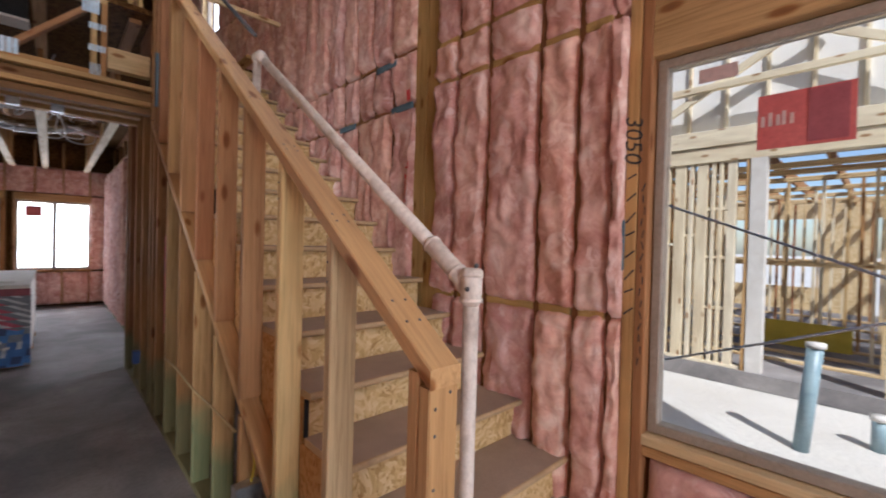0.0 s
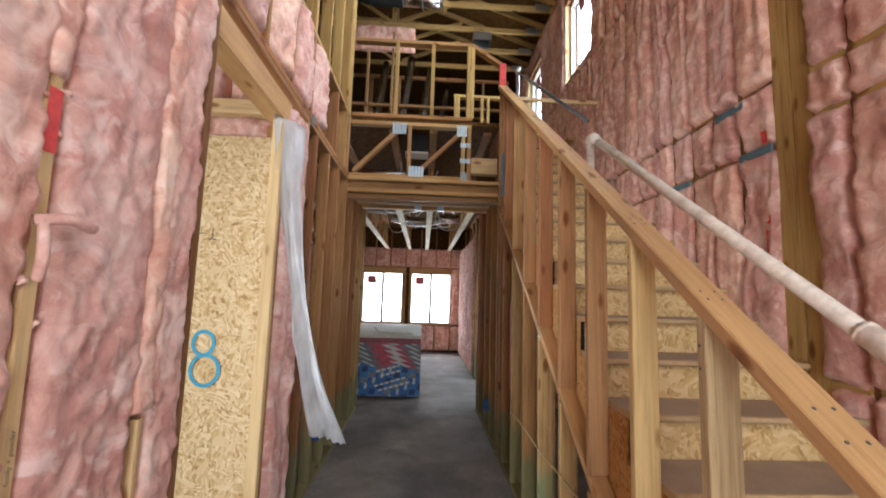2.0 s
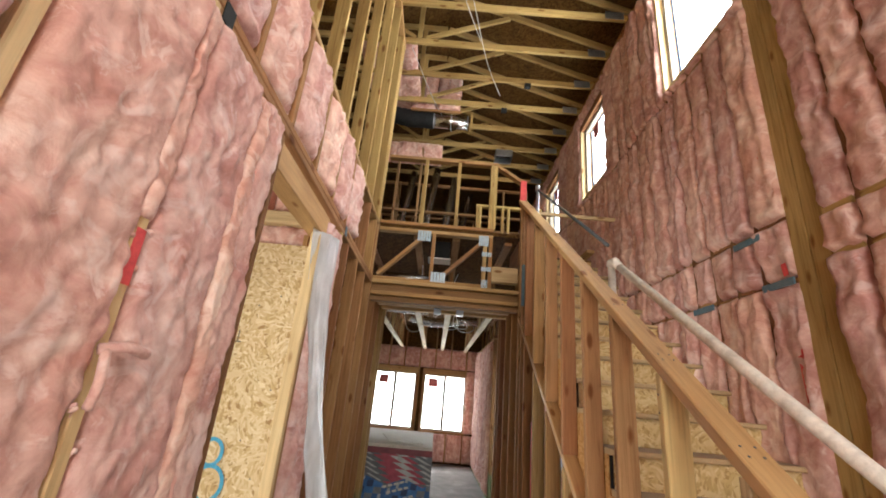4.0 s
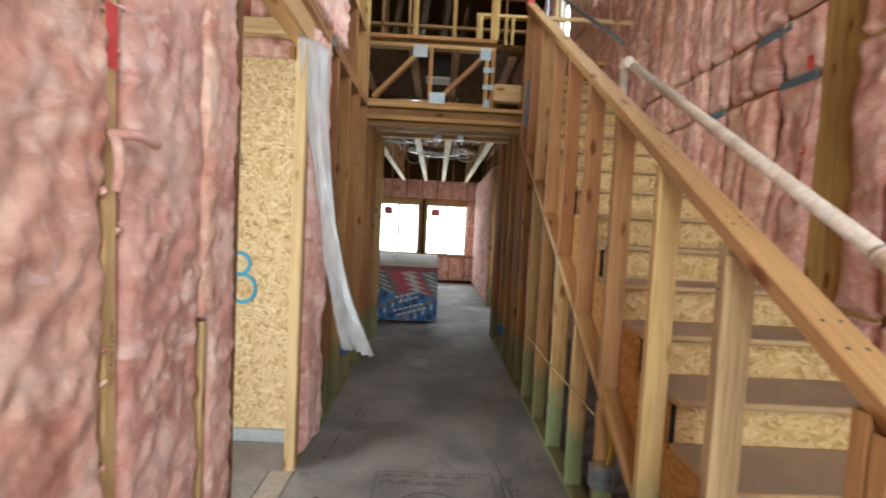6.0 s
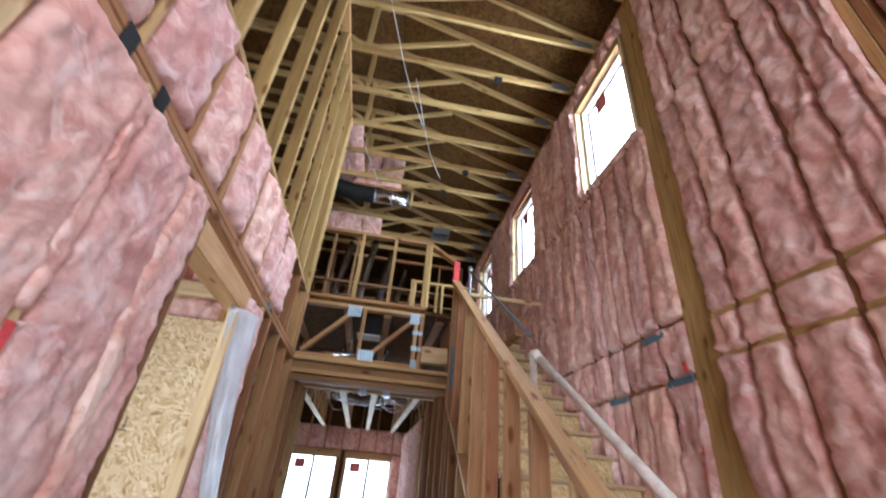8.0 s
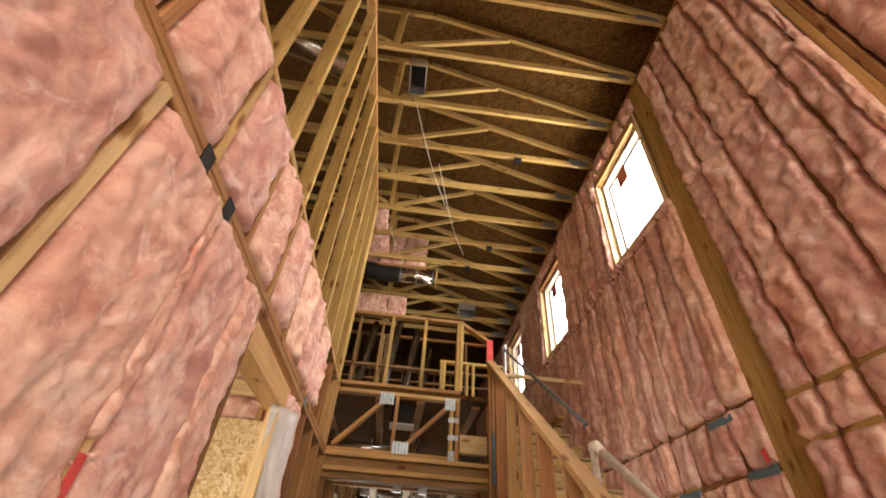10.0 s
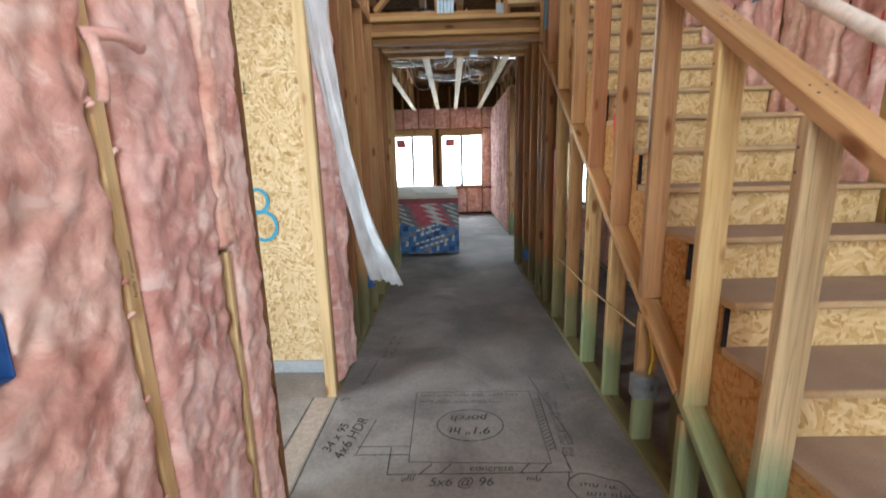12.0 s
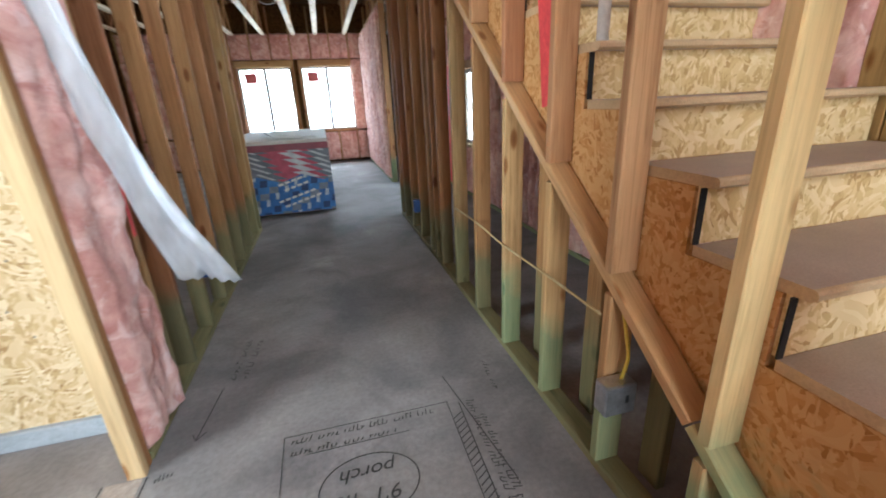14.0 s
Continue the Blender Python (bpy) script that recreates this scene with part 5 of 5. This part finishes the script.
for i in range(16):
    b = 1.99 + i * 0.028
    line([(0.188, b), (0.232, b + 0.03)], 0.005)
strip("marker_line", floor, [p for p in ellipse((-0.18, 2.20, 0), 0.175, 0.135, X, Y, 36)], 0.0055, Z, ink, 0.002, True)


def flat(x, y, turn=0):
    return pose(x, y, 0.003, 0, 0, turn)


lettering("marker_writing", "porch", 0.085, flat(-0.18, 2.255, 180), ink, floor)
lettering("marker_writing", "9'1\" ht", 0.085, flat(-0.18, 2.15, 180), ink, floor)
lettering("marker_writing", "concrete", 0.055, flat(-0.10, 1.873), ink, floor)
lettering("marker_writing", "5x6 @ 96", 0.07, flat(-0.24, 1.79), ink, floor)
lettering("marker_writing", "4x6 HDR", 0.085, flat(-0.79, 2.10, 78), ink, floor)
lettering("marker_writing", "34 x 95", 0.075, flat(-0.87, 2.10, 78), ink, floor)
line([(-0.74, 1.98), (-0.69, 2.25)], 0.005)


def scribble(x0, y0, dx, dy, n, h, w=0.0045):
    """A line of writing that cannot be read, as short bars."""
    L = math.hypot(dx, dy)
    ux, uy = dx / L, dy / L
    st = L / n
    for i in range(n):
        if i % 6 == 5:
            continue
        t = st * i
        hh = h * random.choice((0.5, 0.55, 0.6, 1.0))
        sl = st * random.uniform(0.15, 0.6)
        x, y = x0 + ux * t, y0 + uy * t
        line([(x, y), (x + ux * sl - uy * hh, y + uy * sl + ux * hh)], w)
        if random.random() < 0.6:
            k = random.choice((0.0, hh))
            line([(x - uy * k, y + ux * k), (x + ux * st * 0.8 - uy * k * 0.8, y + uy * st * 0.8 + ux * k * 0.8)], w)


scribble(-0.46, 2.475, 0.58, 0.0, 34, 0.032)
scribble(-0.46, 2.415, 0.42, 0.0, 25, 0.03)
line([(-0.40, 2.405), (0.0, 2.405)], 0.004)
scribble(0.272, 2.50, -0.015, -0.56, 34, 0.035)
scribble(0.305, 2.40, -0.02, -0.46, 28, 0.032)
scribble(0.44, 2.75, -0.02, -0.22, 9, 0.03)
scribble(-0.76, 3.0, 0.03, 0.42, 12, 0.03)
scribble(-0.70, 3.0, 0.03, 0.40, 12, 0.03)
line([(-0.84, 2.62), (-0.80, 2.95)], 0.006)
line([(-0.86, 2.66), (-0.84, 2.62), (-0.81, 2.66)], 0.006)
def cloud(lobes, w):
    """Arcs that bulge out between the corners of a cloud."""
    c = sum((Vector((*p, 0)) for p in lobes), Vector()) / len(lobes)
    out = []
    for p, q in zip(lobes, lobes[1:] + lobes[:1]):
        p, q = Vector((*p, 0)), Vector((*q, 0))
        side = ((p + q) / 2 - c).normalized() * (q - p).length * 0.24
        for k in range(8):
            s = k / 8
            r = p.lerp(q, s) + side * math.sin(math.pi * s)
            out.append((r.x, r.y))
    line(out, w, True)


cloud([(0.235, 1.80), (0.40, 1.80), (0.475, 1.71), (0.52, 1.60), (0.45, 1.525), (0.325, 1.53), (0.295, 1.60), (0.255, 1.68)], 0.006)
for i, (a, b, n) in enumerate(((0.275, 1.765, 9), (0.285, 1.715, 11), (0.305, 1.665, 12), (0.32, 1.61, 11), (0.335, 1.56, 8))):
    scribble(a, b, 0.0165 * n, -0.002 * n, n, 0.034, 0.005)
line([(0.245, 1.85), (0.235, 1.80)], 0.006)
scribble(-0.50, 1.80, 0.06, 0.0, 5, 0.035)
scribble(0.05, 1.80, 0.08, -0.01, 6, 0.035)
scribble(-0.93, 1.64, 0.05, 0.02, 4, 0.03)
scribble(-0.93, 2.44, 0.06, 0.02, 5, 0.03)
# the plate line left on the slab in the doorway
strip("chalk_line", floor, [(XL + 0.004, 1.68, 0), (XL + 0.004, 2.48, 0)], 0.006, Z, ink, 0.0015)
strip("chalk_line", floor, [(XLB, 1.68, 0), (XLB, 2.48, 0)], 0.005, Z, ink, 0.0015)
strip("chalk_band", floor, [(-1.04, 1.68, 0), (-1.04, 2.48, 0)], 0.12, Z, chalk, 0.001)

# ---- ducts and cables overhead ----
def boot(at, u, w, d, h):
    b = empty("duct_boot", at, "galvanised duct boot with a dark throat at the ceiling", "duct boot", group="duct boots")
    x, y, z = at
    for lo, hi in (((x - w / 2, y - d / 2, z), (x - w / 2 + 0.004, y + d / 2, z + h)), ((x + w / 2 - 0.004, y - d / 2, z), (x + w / 2, y + d / 2, z + h)),
                   ((x - w / 2, y - d / 2, z), (x + w / 2, y - d / 2 + 0.004, z + h)), ((x - w / 2, y + d / 2 - 0.004, z), (x + w / 2, y + d / 2, z + h))):
        block("side", b, lo, hi, steel)
    block("throat", b, (x - w / 2 + 0.01, y - d / 2 + 0.01, z + h - 0.02), (x + w / 2 - 0.01, y + d / 2 - 0.01, z + h - 0.01), dark_void)
    return b


boot((-0.55, 2.36, 5.86), X, 0.17, 0.32, 0.16)
boot((0.68, 6.75, 5.74), X, 0.30, 0.26, 0.14)


def flex(pts, r, label, mat=foil):
    ps = curve_pts(pts, 10)
    rr = [r * (1 + 0.06 * (i % 2)) for i in range(len(ps))]
    ob = tube("flexible_duct", None, ps, rr, mat)
    tagged(ob, label, "duct", "flexible ducts")


flex([(-0.60, 5.84, 5.80), (-0.80, 5.84, 5.81), (-1.05, 5.84, 5.82), (-1.7, 5.9, 6.0)], 0.135, "black flexible duct joined to a silver pipe", dark_void)
pipe = empty("round_duct", (-0.3, 5.84, 5.8), "bright round sheet metal duct hung under the trusses", "duct")
tube("pipe", pipe, [(-0.63, 5.84, 5.80), (-0.02, 5.84, 5.80)], 0.115, foil, sides=20)
for dx in (-0.60, -0.32, -0.05):
    tube("seam", pipe, [(dx, 5.84, 5.80), (dx + 0.012, 5.84, 5.80)], 0.119, steel, sides=20)
block("hanger", pipe, (0.0, 5.76, 5.66), (0.038, 5.92, 5.97), wood_truss)
flex([(-1.3, 2.6, 6.25), (-1.9, 2.3, 6.15), (-2.6, 2.4, 6.2)], 0.14, "silver foil duct between the trusses")
flex([(-0.9, 6.2, 3.02), (-0.5, 6.0, 2.93), (-0.1, 6.1, 3.0), (0.3, 6.6, 3.05)], 0.08, "silver foil duct inside the floor trusses")
flex([(-1.0, 4.9, 2.86), (-0.6, 4.8, 2.83), (-0.3, 5.0, 2.88)], 0.06, "silver foil duct inside the floor trusses")
flex([(-0.8, 8.0, 2.95), (-0.3, 8.2, 2.9), (0.2, 8.0, 2.95), (0.6, 8.3, 3.0)], 0.09, "silver foil duct inside the floor trusses")
flex([(-1.6, 7.0, 2.97), (-0.9, 7.15, 2.92), (-0.1, 7.0, 2.96), (0.9, 7.3, 3.0)], 0.08, "silver foil duct inside the floor trusses")
fb = empty("duct_box", (-0.28, 4.8, 3.08), "black duct box with a pale flange inside the floor truss", "duct box")
block("body", fb, (-0.40, 4.72, 3.09), (-0.16, 4.90, 3.30), dark_void)
block("flange", fb, (-0.41, 4.70, 3.072), (-0.15, 4.91, 3.09), gyp_white)
for i in range(9):
    x0 = random.uniform(-0.8, 0.5)
    y0 = random.uniform(5.6, 8.5)
    ob = tube("cable", None, curve_pts([(x0, y0, 3.31), (x0 + random.uniform(-0.2, 0.2), y0 + 0.3, 2.82), (x0 + random.uniform(-0.3, 0.3), y0 + 0.7, 2.86), (x0 + random.uniform(-0.3, 0.3), y0 + 1.1, 3.31)]), 0.007, gyp_white, sides=6)
    tagged(ob, "white electrical cable looped through the floor trusses", "cable", "cables")
for k, (xa, za) in enumerate(((-0.3, 5.8), (0.1, 5.75), (-0.6, 5.85))):
    ob = tube("cable", None, curve_pts([(xa - 0.3, 2.5 + k, 5.95), (xa, 3.4 + k, za), (xa + 0.3, 4.3 + k, 5.95)]), 0.005, gyp_white, sides=6)
    tagged(ob, "white electrical cable drooping under the roof trusses", "cable", "cables")
for i, (bx, by, bz) in enumerate(((-0.25, 5.07, 2.528), (0.02, 5.07, 2.528), (0.75, 4.955, 5.869), (0.5, 5.53, 5.869), (0.75, 3.23, 5.869))):
    outlet_box((bx, by, bz), X, -Z * 0 + Y, 0.08, 0.06, 0.06, steel if i < 2 else dark_void, "small ceiling electrical box on a joist")

# ---- next building seen through the window ----
nb = empty("neighbour_house", (6.2, 1.5, -0.16), "timber-framed house under construction next door", "house")
slab_with_holes("slab_edge", "z", (5.95, -6.0, -0.155), (14.0, 9.0, 0.03), [], concrete, nb)
# Lumber colour raised to carry the strong sunlight on this framing.
wood_sunlit = lumber_mat("sunlight_paled_lumber", [(0.0, (0.84, 0.75, 0.56)), (0.5, (0.80, 0.69, 0.48)), (1.0, (0.86, 0.79, 0.62))], streak=0.3)
wrap_white = mottled("wrap_and_glare_white", [(0.3, (0.80, 0.78, 0.74)), (0.7, (0.86, 0.85, 0.82))], 4, 0.6, 0.1)
for y0, w in ((1.38, 0.09), (1.52, 0.04), (1.60, 0.04), (1.68, 0.12), (1.84, 0.05), (1.93, 0.13), (2.12, 0.04), (2.4, 0.04), (2.8, 0.04), (3.2, 0.04)):
    block("stud", nb, (6.0, y0, 0.03), (6.09, y0 + w, 2.55), wood_sunlit)
for y0, y1, z in ((1.47, 1.68, 0.72), (1.47, 1.68, 1.35), (1.47, 1.68, 1.95), (1.73, 1.93, 1.62), (2.06, 2.4, 1.5)):
    block("blocking", nb, (6.01, y0, z), (6.08, y1, z + THIN), wood_sunlit)
block("bottom_plate", nb, (5.99, 1.30, 0.031), (6.10, 9.0, 0.07), wood_sunlit)
block("post", nb, (5.98, 1.08, 0.03), (6.12, 1.24, 2.55), gyp_white, "wrapped white porch post")
block("post_trim", nb, (5.99, 1.25, 0.03), (6.10, 1.285, 2.55), wood)
block("post", nb, (6.0, -0.10, 0.03), (6.14, 0.09, 2.55), wood_sunlit)
block("porch_beam", nb, (5.98, -6.0, 2.55), (6.12, 9.0, 2.74), wood_sunlit)
block("porch_beam", nb, (5.96, -6.0, 2.745), (6.12, 9.0, 2.95), wood_sunlit)
for i in range(22):
    y0 = -5.5 + i * 0.61
    stick("rafter", nb, (6.25, y0, 2.98), (9.8, y0, 4.35), THIN, 0.14, wood_sunlit, Y)
    block("ceiling_joist", nb, (6.13, y0, 2.62), (13.8, y0 + THIN, 2.80), wood)
stick("brace", nb, (5.93, 2.4, 3.05), (5.93, 0.4, 4.15), 0.04, 0.09, wood_sunlit, X)
stick("brace", nb, (5.93, -0.8, 3.05), (5.93, 0.9, 4.0), 0.04, 0.09, wood_sunlit, X)
block("gable_plate", nb, (5.87, -6.0, 3.42), (5.95, 9.0, 3.50), wood_sunlit)
slab_with_holes("ceiling_sheet", "z", (6.2, -6.0, 2.82), (7.7, 9.0, 2.84), [], osb, nb)
# white sheet hides the sky and stands for glare above the beam
slab_with_holes("gable_sheet", "x", (6.13, -6.0, 2.955), (6.15, 9.0, 5.4), [], wrap_white, nb, "white house wrap that also stands for bright glare")
for i in range(22):
    y0 = -3.0 + i * 0.41
    block("gable_stud", nb, (6.085, y0, 2.955), (6.126, y0 + THIN, 5.4), wood_sunlit)
for xx, step, wob in ((6.9, 0.43, 0.0), (7.5, 0.61, 0.2), (8.3, 0.41, 0.1), (9.6, 0.41, 0.3), (10.8, 0.41, 0.15), (12.2, 0.41, 0.05)):
    n = int(10.5 / step)
    for i in range(n):
        y0 = -5.5 + i * step + wob
        if xx > 8 or not 0.2 < y0 < 1.05:
            block("stud", nb, (xx, y0, 0.07), (xx + 0.09, y0 + THIN, 2.54), (wood_sunlit, wood_pale, wood)[i % 3])
    for z in (0.031, 2.545, 2.58):
        block("plate", nb, (xx, -5.5, z), (xx + 0.09, 5.2, z + 0.034), wood_pale)
    block("blocking", nb, (xx + 0.02, -5.4, 1.28), (xx + 0.07, 5.1, 1.318), wood_pale)
slab_with_holes("back_sheathing", "x", (13.7, -6.0, 0.03), (13.72, 9.0, 2.8), [(-4.5, -2.6, 0.6, 2.3), (-1.6, 0.3, 0.04, 2.3), (1.2, 3.0, 0.6, 2.3), (4.2, 5.8, 0.6, 2.3)], osb, nb)
slab_with_holes("end_sheathing", "y", (6.2, 8.9, 0.03), (13.7, 8.92, 2.8), [(8.0, 9.5, 0.9, 2.1)], osb, nb)
slab_with_holes("yellow_sheet", "x", (8.1, 0.4, 0.05), (8.13, 1.6, 0.42), [], yellow, nb)
for (px, py, h) in ((4.46, 0.56, 0.72), (4.94, 0.115, 0.12)):
    vp = empty("vent_pipe", (px, py, -0.16), "grey-green plastic pipe standing in the ground", "pipe", group="yard pipes")
    tube("pipe", vp, [(px, py, -0.16), (px + 0.01, py - 0.07 * (h > 0.5), h)], 0.055, green_pipe, sides=16)
    tube("rim", vp, [(px + 0.01, py - 0.07 * (h > 0.5), h - 0.03), (px + 0.01, py - 0.07 * (h > 0.5), h + 0.01)], 0.066, gyp_white, sides=16)

for a, b in (((2.6, 2.45, 2.29), (2.6, -3.6, -0.16)), ((2.6, 3.42, -0.16), (2.6, -1.8, 1.92))):
    br = tube("yard_cable", None, [a, (Vector(a) + Vector(b)) / 2, b], 0.007, steel, sides=6)
    tagged(br, "grey bracing cable stretched outside the window", "cable", "yard cables")
# bright ducts and boards among the upper framing
for k, (dx, dy, dz) in enumerate(((-0.62, 7.0, 3.7), (-0.25, 7.3, 3.9), (-1.1, 7.2, 3.8), (0.1, 8.0, 4.3))):
    flex([(dx, dy, DECK + 0.02), (dx + 0.05, dy + 0.1, dz), (dx - 0.05, dy + 0.2, dz + 0.5), (dx + 0.1, dy + 0.5, CEIL - 0.05)], 0.07, "silver foil duct rising through the upper floor")

# nail heads on the guard wall
nm = mesh_of("nail_head", [(0, 0.0045 * math.cos(a), 0.0045 * math.sin(a)) for a in [i * math.pi / 4 for i in range(8)]] + [(-0.0015, 0.003 * math.cos(a), 0.003 * math.sin(a)) for a in [i * math.pi / 4 for i in range(8)]],
             [(i, (i + 1) % 8, 8 + (i + 1) % 8, 8 + i) for i in range(8)] + [tuple(range(8, 16))])
nm.materials.append(black_steel)
turn_front = pose(0, 0, 0, 0, 0, 90)
for z0 in (0.35, 0.62, 0.64, 0.90, 1.02, 1.08, 1.11):
    place("nail_head", nm, None, knee, Matrix.Translation((0.612 + 0.045 * (round(z0 * 100) % 2), 0.8045, z0)) @ turn_front)
turn_up = Matrix.Rotation(math.atan(SLOPE), 4, "X") @ pose(0, 0, 0, 0, 90, 0)
for y0 in (0.92, 0.98, 1.27, 1.30, 1.65, 1.68, 2.05, 2.44, 2.85, 3.26):
    for xo in (0.618, 0.658):
        place("nail_head", nm, None, knee, Matrix.Translation((xo, y0, cap_z(y0) + 0.0245)) @ turn_up)
for y0 in (1.27, 1.65, 2.05, 2.44, 2.85, 3.26, 3.67):
    for dz in (-0.10, -0.16):
        place("nail_head", nm, None, knee, Matrix.Translation((KX0 - 0.0006, y0 + 0.006, cap_z(y0) + dz)))
# more framing of the upper floor: headers and blocking
for yy, z0 in ((6.6, 4.5), (8.2, 4.9), (8.2, 4.1), (10.0, 4.6)):
    block("blocking", upper, (-2.2, yy + 0.005, z0), (1.4, yy + 0.08, z0 + THIN), wood_dim)
for xx in (-0.86, -0.80):
    block("stud", upper, (xx, 8.2, DECK + THIN), (xx + THIN, 8.29, CEIL - 0.04), wood)
# insulation laid over the ceiling beyond the hall wall
for x0, y1, w, h in ((-1.62, 5.0, 0.78, 0.56), (-1.62, 5.53, 0.80, 0.52), (-1.62, 6.1, 0.98, 0.55)):
    lying = batt(upper, (0, 0, 0), X, -Y, w, h, 0.02)
    lying.matrix_basis = pose(x0 + w / 2, y1, 5.975, 90, 0, 0)
batt(upper, (-1.45, 6.62, 5.46), X, -Y, 1.02, 0.42, 0.04)
